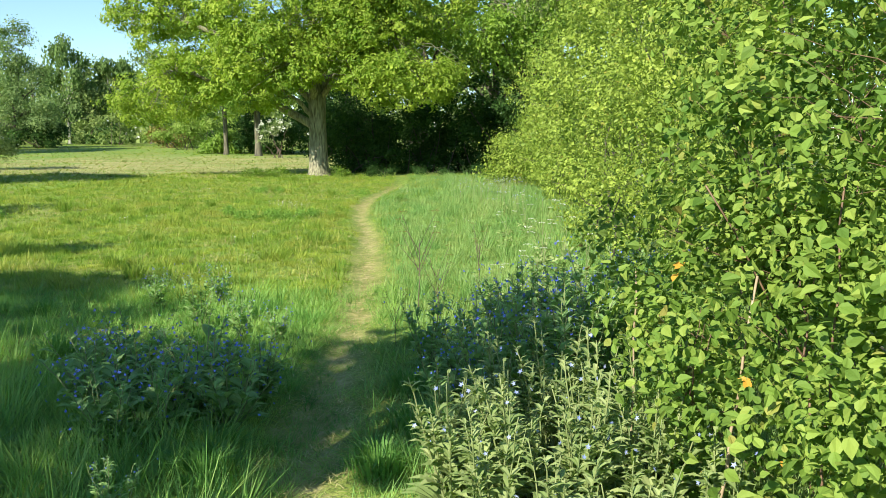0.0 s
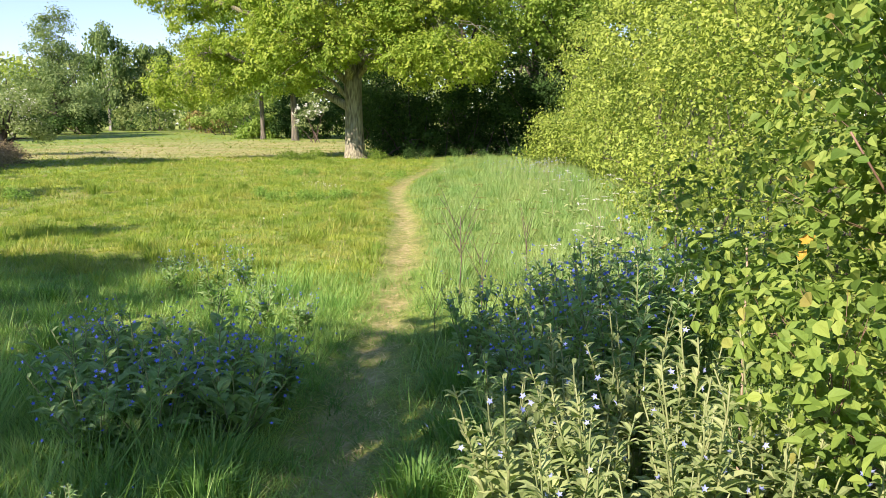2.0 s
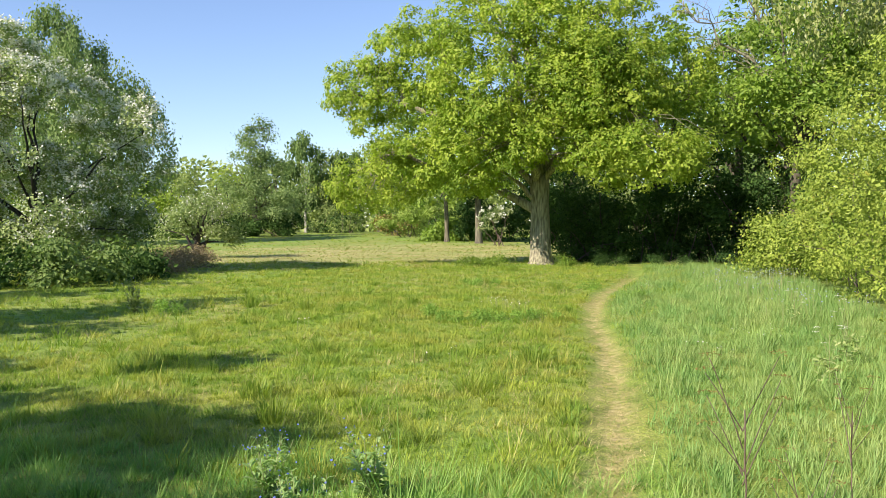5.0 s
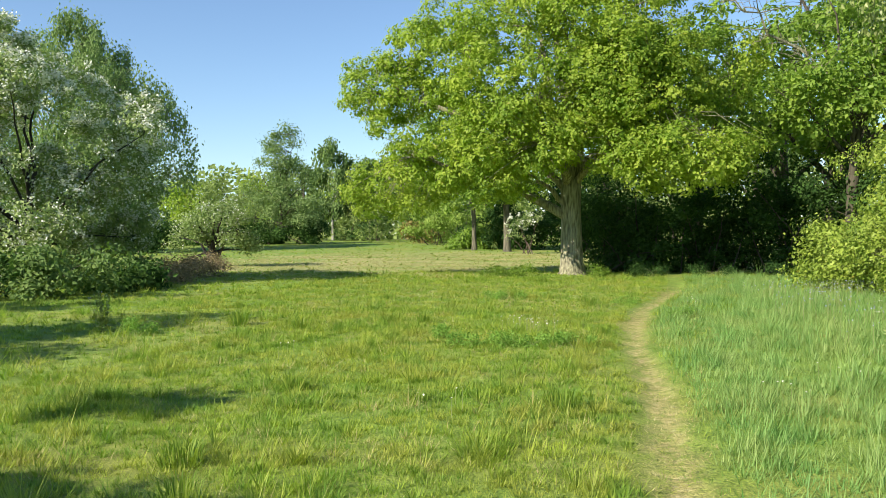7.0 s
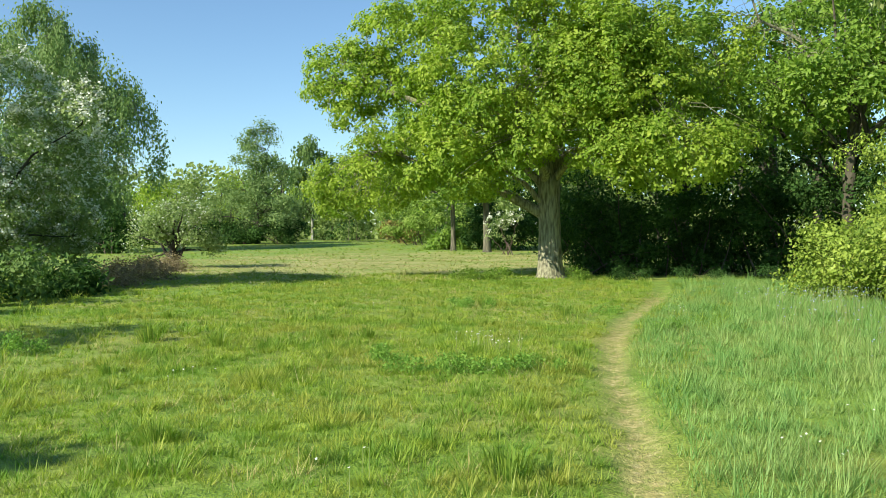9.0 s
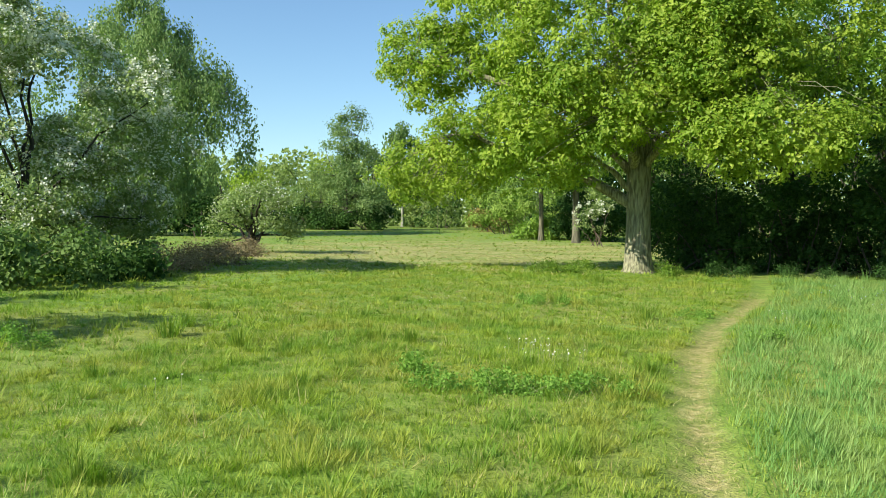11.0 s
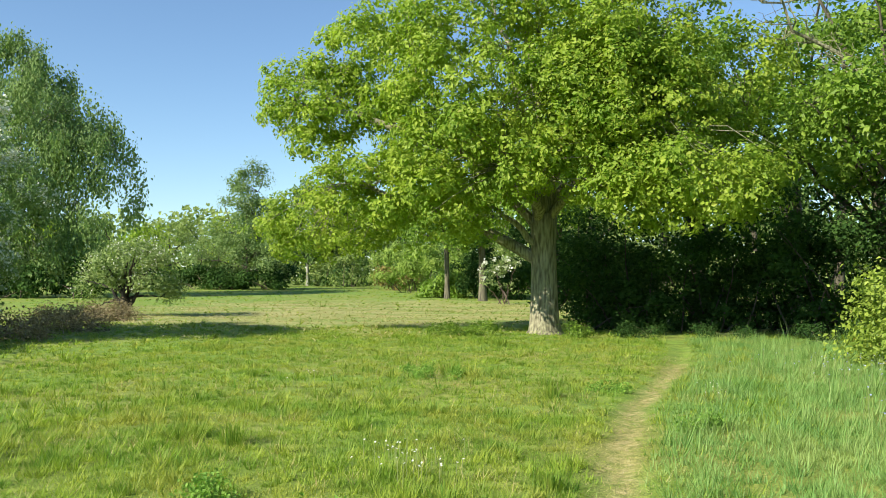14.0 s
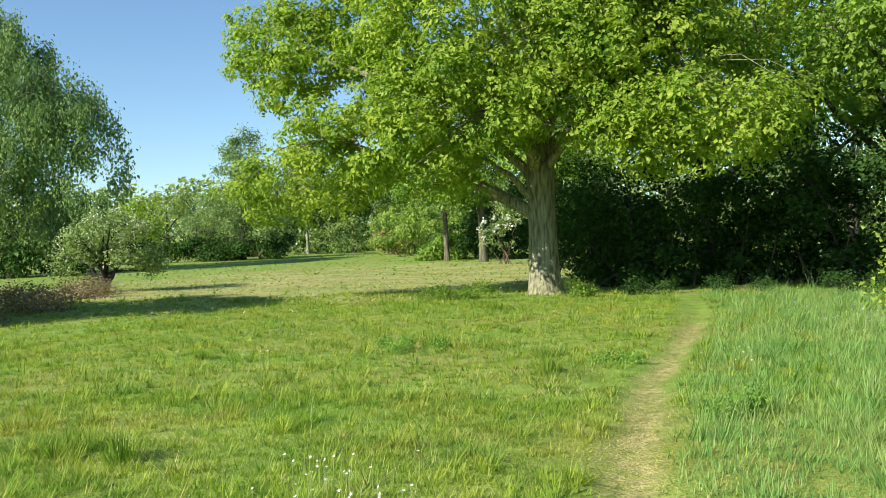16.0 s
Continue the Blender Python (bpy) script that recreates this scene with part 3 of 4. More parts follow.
# oak beside the meadow
woody("oak_tree", "large spreading oak in fresh yellow-green leaf, ridged pale trunk", "tree", (-5.06, 34.85),
      [(-1.8, 0.6, 7.6, 5.2, 3.6, 3.4, 3.4), (-0.4, -2.6, 6.9, 4.0, 1.5, 2.7, 4.6), (-0.6, 1.2, 10.4, 4.8, 3.2, 3.0, 1.6), (1.6, -2.5, 5.9, 2.2, 1.3, 1.8, 2.4), (4.2, 0.2, 6.9, 2.0, 2.2, 1.8, 1.3), (-6.4, -0.5, 6.6, 1.6, 1.8, 1.1, 1.5), (-4.6, -0.6, 7.8, 1.8, 1.8, 1.2, 1.2), (-6.2, -0.6, 3.1, 2.0, 2.0, 1.0, 1.3), (-5.0, -0.5, 5.2, 2.2, 2.4, 1.6, 1.7),
       (-3.6, -1.8, 3.8, 2.4, 2.0, 0.9, 1.3), (-1.4, -2.7, 4.6, 2.6, 1.4, 1.2, 2.0), (3.7, -2.5, 3.7, 2.1, 1.7, 1.0, 2.2), (2.6, -1.0, 6.0, 2.6, 2.8, 1.8, 2.2), (1.6, -1.6, 8.8, 2.4, 1.5, 2.0, 1.3), (2.4, -2.0, 6.4, 2.0, 1.3, 1.5, 1.2), (-2.6, -1.8, 3.1, 1.8, 1.5, 0.55, 0.8), (2.0, -2.2, 4.2, 1.7, 1.4, 0.9, 0.8)],
      12400, 14, 0.088, 0.114, M_OAK, M_OAKBARK, trunk=(0.36, 3.3), limbs=3, seed=11, gap=0.26, gap_scale=1.5, twigs=0.05, shell=0.74, lump=0.54, jitter=0.3, rosette=0.35,
      boughs=[(1.9, (-5.5, -0.8, 4.2)), (2.6, (-3.4, -1.2, 6.4)), (3.1, (-1.6, 0.3, 9.5)), (3.2, (-0.2, -0.4, 10.5)), (3.1, (1.8, 0.2, 9.0)), (3.0, (2.8, -1.6, 5.6)), (2.9, (-0.8, -2.4, 5.6)), (2.2, (-1.6, -0.9, 3.6))])

# dark wood behind the oak
for k, (x, y, h, r, s) in enumerate([(-1.0, 43.5, 12, 4.4, 3), (4.5, 41.5, 14, 4.6, 4), (9.5, 37.5, 14, 4.6, 5), (-7.5, 52, 15, 5.0, 6), (3.0, 51, 17, 6.0, 7), (13, 45, 16, 6.0, 8), (8.0, 30.5, 11, 3.6, 9)]):
    woody("woodland_tree", "tall dark green broadleaf tree at the wood's edge", "tree", (x, y),
          [(0, 0, h * 0.62, r, r, h * 0.36, 4), (0.5, -1.5, h * 0.42, r * 0.9, r * 0.8, h * 0.2, 2)],
          430 if k == 0 else 760, 15, 0.20, 0.235, M_WOOD, M_BARK, trunk=(0.26, 3.0), limbs=8, seed=20 + k, gap=0.52, lump=0.85, twigs=0.18, rosette=0.3, group="trees of the wood")
# undergrowth, its leaf colour darkened to carry the shade below the trees
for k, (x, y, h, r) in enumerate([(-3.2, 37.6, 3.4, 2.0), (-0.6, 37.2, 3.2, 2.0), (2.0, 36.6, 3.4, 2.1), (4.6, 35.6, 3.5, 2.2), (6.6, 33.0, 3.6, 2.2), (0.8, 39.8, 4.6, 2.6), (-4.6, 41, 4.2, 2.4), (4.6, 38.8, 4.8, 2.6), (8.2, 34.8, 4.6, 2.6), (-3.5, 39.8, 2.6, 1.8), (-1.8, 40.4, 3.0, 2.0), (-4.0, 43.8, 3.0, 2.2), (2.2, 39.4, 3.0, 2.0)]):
    woody("undergrowth_shrub", "shrub with bare stems below the trees, shade put into its dark leaves", "shrub", (x, y),
          [(0, 0, h * 0.62, r, r * 0.9, h * 0.40, 2), (0, 0, h * 0.18, r * 1.1, r * 0.9, h * 0.18, 1.4)], 330, 16, 0.17, 0.13, M_DARKSHADE, M_BARK, limbs=9, fork=0.6, seed=40 + k, gap=0.45, twigs=0.12, lump=0.6, group="undergrowth")
edge_tree = woody("sunlit_tree", "edge-of-wood tree with bright yellow-green outer boughs", "tree", (3.6, 34.6),
      [(-0.6, -0.8, 5.6, 2.0, 2.0, 1.1, 2.2), (1.4, 0, 9.0, 2.6, 2.8, 2.4, 3.4), (2.6, -0.6, 6.6, 2.4, 2.2, 1.6, 2.4)], 760, 28, 0.24, 0.15, M_WOOD, M_BARK, trunk=(0.17, 3.2), limbs=9, seed=61, gap=0.45, lump=0.6)

bare = Geo()
bough = curve((0.1, 0, 5.6), (-3.4, -1.2, 8.6), 0.06, 10, 0.3)
bare.tube(bough, np.linspace(0.075, 0.02, 10), 7, 0.05)
for k in range(26):
    p = bough[2 + k % 8]
    q = p + RNG.normal(size=3) * np.array([0.7, 0.5, 0.5]) + np.array([-0.4, -0.2, 0.35])
    fork = curve(p, q, 0.05, 6, 0.35)
    bare.tube(fork, np.linspace(0.02, 0.006, 6), 4)
    for _ in range(3):
        bare.tube(curve(fork[3], fork[3] + RNG.normal(size=3) * 0.35 + np.array([-0.15, 0, 0.1]), 0.05, 4, 0.3), np.linspace(0.009, 0.004, 4), 4)
part("dead_bough", bare.mesh("dead_bough", M_OAKBARK, True), edge_tree, "bare pale dead bough with twisted twigs")

# hedge along the walk
for k, (x, y, h, r) in enumerate([(2.75, 6.2, 4.6, 1.35), (2.9, 8.6, 5.0, 1.5), (3.0, 11.2, 5.2, 1.6), (3.3, 14.0, 5.0, 1.8), (3.5, 17.2, 4.8, 1.9), (3.6, 20.6, 4.8, 2.0), (3.9, 24.2, 4.0, 2.2)]):
    woody("hedge_shrub", "dense sunlit hedge shrub with small yellow-green leaves", "shrub", (x, y),
          [(0, 0, h * 0.30, r * 1.05, r * 1.25, h * 0.34, 2), (0.2, 0, h * 0.68, r * 0.95, r * 1.2, h * 0.34, 2)],
          1400 - 50 * k, 17, 0.08, 0.043 + 0.005 * k, M_HEDGE, M_BARK, limbs=8, fork=0.4, stem_r=0.022, seed=70 + k, gap=0.46, gap_scale=0.8, twigs=0.04, shell=0.72, group="hedge", lump=0.4, jitter=0.4, rosette=0.4)
woody("bramble_mound", "low arching bramble mound at the hedge's end", "shrub", (3.3, 28.2), [(0, 0, 0.8, 2.0, 2.4, 1.0, 1)], 700, 26, 0.2, 0.10, M_HEDGE, M_BROWNSTEM, limbs=7, fork=0.6, seed=90, gap=0.1, group="hedge", lump=0.42, shell=0.65, stem_r=0.02)
woody("pale_birch", "tall birch with pale hanging spring leaves behind the hedge", "tree", (5.0, 21.5),
      [(-1.2, 0, 6.6, 2.4, 2.6, 1.7, 3), (0, 0, 9.0, 2.4, 2.6, 2.2, 2)], 500, 26, 0.30, 0.11, M_PALE, M_BIRCHBARK, trunk=(0.13, 4.5), limbs=7, seed=92, droop=0.35, gap=0.5, lump=0.5)

# hawthorns, birch and shrubs across the meadow
woody("hawthorn_tree", "large hawthorn with sprays of white may blossom", "tree", (-19.6, 26.0),
      [(0, 0, 4.6, 3.4, 3.4, 2.6, 4), (0.2, 1.0, 2.0, 3.2, 3.2, 1.6, 3), (-0.8, 3.8, 3.4, 3.0, 2.6, 2.6, 2), (-2.8, -1.5, 4.4, 3.0, 3.0, 2.9, 2), (-1.4, -0.4, 6.4, 2.6, 2.8, 1.5, 1.8), (0.2, 0.5, 0.9, 3.4, 3.4, 0.8, 1.2)],
      3000, 17, 0.14, 0.12, M_HAW, M_BLACKBARK, trunk=(0.14, 1.2), limbs=10, twigs=0.14, seed=101, gap=0.15, blossom=(13500, 0.072, M_WHITE), gap_scale=1.3, lump=0.5, shell=0.66, jitter=0.34, rosette=0.3)
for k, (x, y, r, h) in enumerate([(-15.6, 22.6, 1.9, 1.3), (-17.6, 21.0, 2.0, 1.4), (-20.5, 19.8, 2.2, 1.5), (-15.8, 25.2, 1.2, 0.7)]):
    woody("bramble_thicket", "low dark bramble thicket under the hawthorn", "shrub", (x, y), [(0, 0, h * 0.42, r, r, h * 0.5, 1)], 170, 20, 0.16, 0.13, M_DARKSHADE if k % 2 else M_BIRCH, M_BROWNSTEM, limbs=5, fork=0.5, seed=410 + k, group="thicket", gap=0.3, twigs=0.1, lump=0.35, stem_r=0.015)
for k, (x, y, r, h) in enumerate([(-16.9, 28.6, 1.4, 0.6), (-18.0, 31.2, 1.4, 0.6), (-19.6, 33.6, 1.3, 0.5), (-21.2, 37.4, 1.2, 0.6), (-22.6, 39.4, 1.2, 0.5)]):
    woody("dead_bracken", "tangle of dead brown bracken and bramble canes", "shrub", (x, y), [(0, 0, h * 0.4, r, r, h * 0.5, 1)], 110, 24, 0.18, 0.07, M_BRACKEN, M_DEADCANE, limbs=14, fork=0.8, seed=420 + k, group="bracken", gap=0.3, twigs=0.8, lump=0.3, stem_r=0.012)
woody("small_hawthorn", "small round-topped hawthorn touched with white blossom", "tree", (-22.87, 40.85),
      [(0, 0, 2.2, 1.8, 1.7, 0.8, 3), (1.1, 0, 1.3, 1.2, 1.2, 0.45, 0.8), (-1.1, 0, 1.4, 1.2, 1.2, 0.4, 0.7), (1.7, 0, 0.85, 0.8, 0.9, 0.5, 0.5), (-1.7, 0, 0.95, 0.7, 0.9, 0.5, 0.4)], 430, 20, 0.2, 0.12, M_HAW, M_BLACKBARK, trunk=(0.19, 0.8), limbs=9, seed=103, gap=0.55, gap_scale=1.0, lump=0.4, boughs=[(0.15, (1.3, 0.2, 1.9)), (0.15, (-1.2, 0.0, 2.0)), (0.2, (0.4, -0.5, 2.3)), (0.25, (0.9, 0.4, 1.5))], blossom=(170, 0.07, M_WHITE))
woody("weeping_birch", "tall weeping birch with hanging green sprays", "tree", (-49.0, 62.0),
      [(0.5, 0, 12.6, 8.0, 6.5, 7.4, 6), (3.5, 0, 9.0, 7.4, 6.0, 5.2, 4), (0, 0, 4.5, 9.0, 5.0, 3.6, 2)],
      2100, 33, 0.45, 0.235, M_WEEP, M_BIRCHBARK, trunk=(0.3, 4.0), limbs=10, seed=105, droop=1.2, gap=0.25, lump=1.0, shell=0.6)
woody("meadow_birch", "bushy green birch standing at the meadow's far side", "tree", (-44.0, 88.0),
      [(0, 0, 3.4, 4.6, 3.6, 3.2, 2.6), (0, 0, 6.6, 3.8, 3.4, 3.0, 2.6), (0.2, 0, 9.2, 2.8, 2.6, 2.4, 1.6), (0.3, 0, 11.2, 1.6, 1.6, 1.4, 0.6), (-4.2, 0, 4.0, 3.2, 3.0, 3.2, 1.6), (3.8, -1, 3.2, 3.0, 2.6, 2.8, 1.4)],
      1500, 15, 0.34, 0.22, M_WEEP, M_BARK, trunk=(0.2, 2.0), limbs=7, seed=107, gap=0.2, lump=0.7, shell=0.4)
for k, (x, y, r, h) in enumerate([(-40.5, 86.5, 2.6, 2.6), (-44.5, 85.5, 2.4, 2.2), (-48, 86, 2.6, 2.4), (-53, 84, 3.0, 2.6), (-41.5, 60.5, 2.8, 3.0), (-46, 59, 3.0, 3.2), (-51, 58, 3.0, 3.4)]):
    woody("gorse_bush", "dark green gorse bush at the foot of a birch", "shrub", (x, y), [(0, 0, h * 0.5, r, r, h * 0.5, 1)], 150, 20, 0.3, 0.26, M_DARKSHADE, M_BROWNSTEM, limbs=6, fork=0.6, seed=110 + k, group="gorse", gap=0.4, twigs=0.08)
woody("rusty_bush", "low bush with rusty brown and green leaves", "shrub", (-27.7, 87), [(0, 0, 0.9, 1.9, 1.8, 0.9, 1)], 150, 18, 0.3, 0.25, M_RUST, M_BROWNSTEM, limbs=6, fork=0.6, seed=118, gap=0.45)
woody("blossom_bush", "slender shrub hung with white blossom behind the oak", "shrub", (-11.2, 58), [(0, 0, 1.8, 0.5, 0.5, 0.7, 1)], 70, 16, 0.13, 0.10, M_HAW, M_BROWNSTEM, limbs=6, fork=0.3, seed=119, blossom=(60, 0.11, M_WHITE))

for k, (x, y, h) in enumerate([(-51.0, 117, 16.0), (-46.0, 121, 14.0), (-37.0, 116, 13.0)]):
    woody("far_birch", "pale hanging birch at the far side of the meadow", "tree", (x, y), [(0, 0, h * 0.62, 3.2, 3.0, h * 0.36, 3), (0, 0, h * 0.35, 4.0, 3.2, h * 0.25, 2)], 380, 18, 0.45, 0.42, M_BIRCH, M_BIRCHBARK, trunk=(0.2, 3.0), limbs=6, seed=122 + k, droop=0.9, gap=0.3, twigs=0.1, lump=0.9, group="far trees")

# two slim trees behind the oak
for k, (x, y, r) in enumerate([(-13.6, 63.0, 0.22), (-16.6, 65.5, 0.16)]):
    woody("slender_tree", "slender bare-trunked tree standing behind the oak", "tree", (x, y),
          [(-1.6, 0, 8.0, 3.0, 3.0, 3.4, 3), (-1.2, -0.8, 4.4, 2.6, 2.2, 1.5, 1.8)], 400, 15, 0.24, 0.24, M_WOOD, M_GREYBARK, trunk=(r, 4.2), limbs=7, seed=640 + k, gap=0.45, lump=0.7, twigs=0.15, rosette=0.3, group="trees behind the oak")
# bushes behind the oak take the dark leaf, as shaded undergrowth
for k, (x, y, r, h, mat) in enumerate([(-20.0, 74, 2.8, 5.2, M_SALLOW), (-24.0, 80, 2.8, 4.8, M_SALLOW), (-15.5, 72, 2.6, 4.4, M_DARKSHADE), (-11.0, 70, 3.0, 5.6, M_DARKSHADE), (-7.5, 64, 2.8, 5.0, M_DARKSHADE), (-12.4, 66.5, 1.6, 2.6, M_DARKSHADE), (-14.6, 68.5, 1.8, 3.0, M_DARKSHADE), (-28.5, 90, 2.8, 4.2, M_SALLOW), (-17.8, 69, 1.6, 1.6, M_WOOD)]):
    woody("sallow_bush", "rounded sallow bush at the meadow's end, fresh green, shade-darkened behind the oak", "shrub", (x, y), [(0, 0, h * 0.55, r, r, h * 0.42, 2), (0, -0.4, h * 0.25, r * 1.1, r, h * 0.25, 1)],
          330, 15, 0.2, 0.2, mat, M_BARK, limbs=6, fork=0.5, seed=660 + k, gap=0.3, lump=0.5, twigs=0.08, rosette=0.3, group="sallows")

# the far edge of the meadow
far = [(-19.5, 90, 14, 5), (-28.6, 107, 13, 5), (-12, 84, 13, 5), (-8, 72, 14, 5), (-34, 112, 12, 5), (-40, 118, 15, 5), (-50, 120, 16, 5), (-58, 122, 14, 5), (-66, 118, 11, 5),
       (-76, 122, 11, 6), (-84, 120, 11, 6), (-95, 118, 12, 6), (-24, 118, 15, 6), (-14, 116, 16, 6), (-4, 108, 16, 6), (4, 90, 16, 6), (8, 72, 16, 6), (-62, 98, 8, 4), (-70, 92, 8, 4), (-80, 90, 9, 5), (-56, 104, 9, 4)]
for k, (x, y, h, r) in enumerate(far):
    woody("distant_tree", "distant green tree closing the meadow", "tree", (x, y),
          [(0, 0, h * 0.60, r * 0.8, r * 0.8, h * 0.34, 3), (0.8, -0.5, h * 0.30, r * 0.95, r * 0.9, h * 0.26, 1.8)], 130, 22, 0.6, 0.35,
          M_OAK if k > 16 else [M_FAR, M_BIRCH, M_FAR][k % 3], M_BARK, trunk=(0.32, 3.0), limbs=6, seed=130 + k, gap=0.45, twigs=0.03, lump=1.2, group="far trees", droop=0.4 if k % 3 == 1 else 0)
for k in range(44):
    x = -104 + 2.7 * k + RNG.uniform(-1, 1)
    y = (112 + 4 * math.sin(k) if x < -34 else 112 - (x + 34) * 0.75) + 3 * math.sin(2.3 * k)
    h = RNG.uniform(2.4, 4.4)
    woody("scrub_bush", "green scrub bush at the meadow's far edge", "shrub", (x, y), [(0, 0, h * 0.45, 2.6, 2.2, h * 0.45, 1)], 70, 11, 0.4, 0.40, [M_FAR, M_BIRCH, M_DARKSHADE][k % 3], M_BROWNSTEM, limbs=4, fork=0.6, seed=160 + k, group="far scrub", gap=0.35, twigs=0.03)

def far_wood():
    """The wood that closes the view, one unbroken belt of foliage."""
    n = 40000
    x = RNG.uniform(-190, 120, n)
    y = 132 + np.abs(RNG.normal(size=n)) * 4 + 0.0006 * (x + 30) ** 2
    top = 8.5 + 4.0 * field(x, y * 0.2, 22.0, 51) + 2.5 * field(x, y * 0.2, 7.0, 52)
    h = top * RNG.random(n) ** 1.3
    geo = Geo()
    geo.leaves(np.column_stack([x, y - 0.0 + 0.2 * h, ground_z(x, y) + h]), RNG.normal(size=(n, 3)) * 0.6 + np.array([0, -0.8, 0.7]), RNG.uniform(0.6, 1.2, n), 0.75, FOLD)
    tagged(new("far_wood", geo.mesh("far_wood", M_FAR)), "belt of distant green woodland closing the meadow", "woodland", kind="stuff")


far_wood()

# trees beside the walk that throw the shade over the grass
for k, (x, y, h, r, rz) in enumerate([(-4.2, 0.0, 6.4, 1.0, 0.7), (-2.9, 0.9, 6.4, 1.15, 0.8), (-6.2, -1.2, 6.8, 1.5, 1.1), (-7.7, -1.6, 6.8, 1.5, 1.4), (-9.2, -0.6, 7.0, 1.8, 1.9), (-8.9, 0.2, 7.0, 1.6, 1.3), (-10.0, 2.2, 7.0, 2.0, 1.6), (-11.9, 4.1, 7.0, 2.1, 1.8), (-15.8, 7.0, 7.2, 2.3, 2.0), (-20.0, 12.2, 7.4, 2.8, 2.1), (-14.8, 11.0, 7.0, 1.9, 1.6), (-5.5, -2.1, 6.4, 1.4, 0.9), (-6.9, -2.9, 6.6, 1.5, 1.0)]):
    woody("field_maple", "round green tree beside the meadow", "tree", (x, y), [(0, 0, h * 0.70, r * 0.8, r * 0.8, rz, 1)], (52, 38, 40, 28, 28, 28, 105, 105)[k] if k < 8 else 140 if k < 11 else 13, 18, 0.2, 0.22, M_WOOD, M_BARK, trunk=(0.13, 2.0), limbs=6, seed=190 + k, gap=0.5, twigs=0.2, group="trees beside the walk", lump=0.6)


# ---- plants of the verge ----
def alkanet(at, height, spread, stems, leaf, petal, flowers, seed, label):
    """A bristly, leafy plant: several stems with long leaves and small blue flowers at the tips."""
    g = np.random.default_rng(seed)
    root = thing("alkanet_plant", at, label, "flower", "alkanets on the verge")
    big, bloom = Geo(), Geo()
    nb = 16
    a = g.uniform(0, 6.28, nb)
    big.leaves(np.column_stack([np.cos(a) * 0.04, np.sin(a) * 0.04, np.full(nb, 0.05)]), np.column_stack([-np.cos(a) * 0.5, -np.sin(a) * 0.5, np.ones(nb)]),
               g.uniform(0.12, 0.22, nb), 0.065, STRAP, np.column_stack([np.cos(a), np.sin(a), g.uniform(0.2, 0.9, nb)]))
    for k in range(stems):
        a = g.uniform(0, 6.28)
        h = height * g.uniform(0.65, 1.05)
        tip = np.array([np.cos(a) * spread * g.uniform(0.3, 1), np.sin(a) * spread * g.uniform(0.3, 1), h])
        geo = Geo()
        c = curve((np.cos(a) * 0.03, np.sin(a) * 0.03, 0), tip, 0.05, 8, 0.05)
        geo.tube(c, np.linspace(0.006, 0.0025, 8), 5)
        n = int((30 if flowers < 4 else 17) * h / 0.6)
        t = np.sort(g.uniform(0.15, 1, n))
        p = np.column_stack([np.interp(t, np.linspace(0, 1, 8), c[:, i]) for i in range(3)])
        b = g.uniform(0, 6.28, n)
        way = np.column_stack([np.cos(b), np.sin(b), g.uniform(0.2, 1.0, n)])
        size = np.interp(t, [0.15, 0.6, 1], ([0.13, 0.085, 0.035] if flowers < 4 else [0.17, 0.12, 0.05])) * g.uniform(0.6, 1.3, n)
        big.leaves(p, np.column_stack([-np.cos(b) * 0.6, -np.sin(b) * 0.6, np.ones(n)]), size, size * 0.40, STRAP, way)
        nf = g.poisson(flowers)
        if nf:
            f = c[-1] + g.normal(size=(nf, 3)) * np.array([0.06, 0.06, 0.09]) - np.array([0, 0, 0.05])
            bloom.leaves(f, g.normal(size=(nf, 3)) * 0.6 + np.array([-0.3, -0.5, 0.6]), g.uniform(0.018, 0.027, nf), 0.022, PETALS)
        part("stem", geo.mesh("stem", M_STEM, True), root)
    part("leaves", big.mesh("leaves", leaf), root)
    if bloom.n:
        tagged(part("blossom", bloom.mesh("blossom", petal), root, "small blue five-petalled flowers"), kind="stuff")
    return root


def planted(original, x, y, turn, scale=1.0):
    return copy_thing(original, pose(x, y, float(ground_z(x, y)) - 0.01, 0, 0, turn) @ Matrix.Diagonal((scale, scale, scale, 1)))


PALE_ALKANET = "pale hairy alkanet plant in sunlight with few blue flowers"
BLUE_ALKANET = "green alkanet plant with many bright blue flowers"
pale = [alkanet((0.05 + 0.25 * k, 3.35 - 0.12 * k, 0), 0.64 + 0.05 * k, 0.22, 7, M_HAIRY, M_PALEBLUE, 1.2, 300 + k, PALE_ALKANET) for k in range(3)]
blue = [alkanet((0.35 + 0.3 * k, 5.0 + 0.3 * k, 0), 0.66 + 0.06 * k, 0.30, 8, M_DEEP, M_BLUE, 5.5, 310 + k, BLUE_ALKANET) for k in range(3)]
for k, (x, y, sc) in enumerate([(0.30, 3.55, 1.0), (0.52, 3.25, 0.95), (0.18, 3.0, 0.85), (0.42, 2.85, 0.85), (0.75, 3.05, 0.95), (0.66, 3.6, 1.0), (0.62, 2.65, 0.8), (0.95, 2.75, 0.85), (0.88, 3.4, 1.05), (0.02, 3.75, 0.85), (0.3, 4.0, 0.95), (0.55, 4.0, 1.0)]):
    planted(pale[k % 3], x, y, 137 * k, sc)
planted(pale[1], -9.5, 16.5, 40, 0.95)
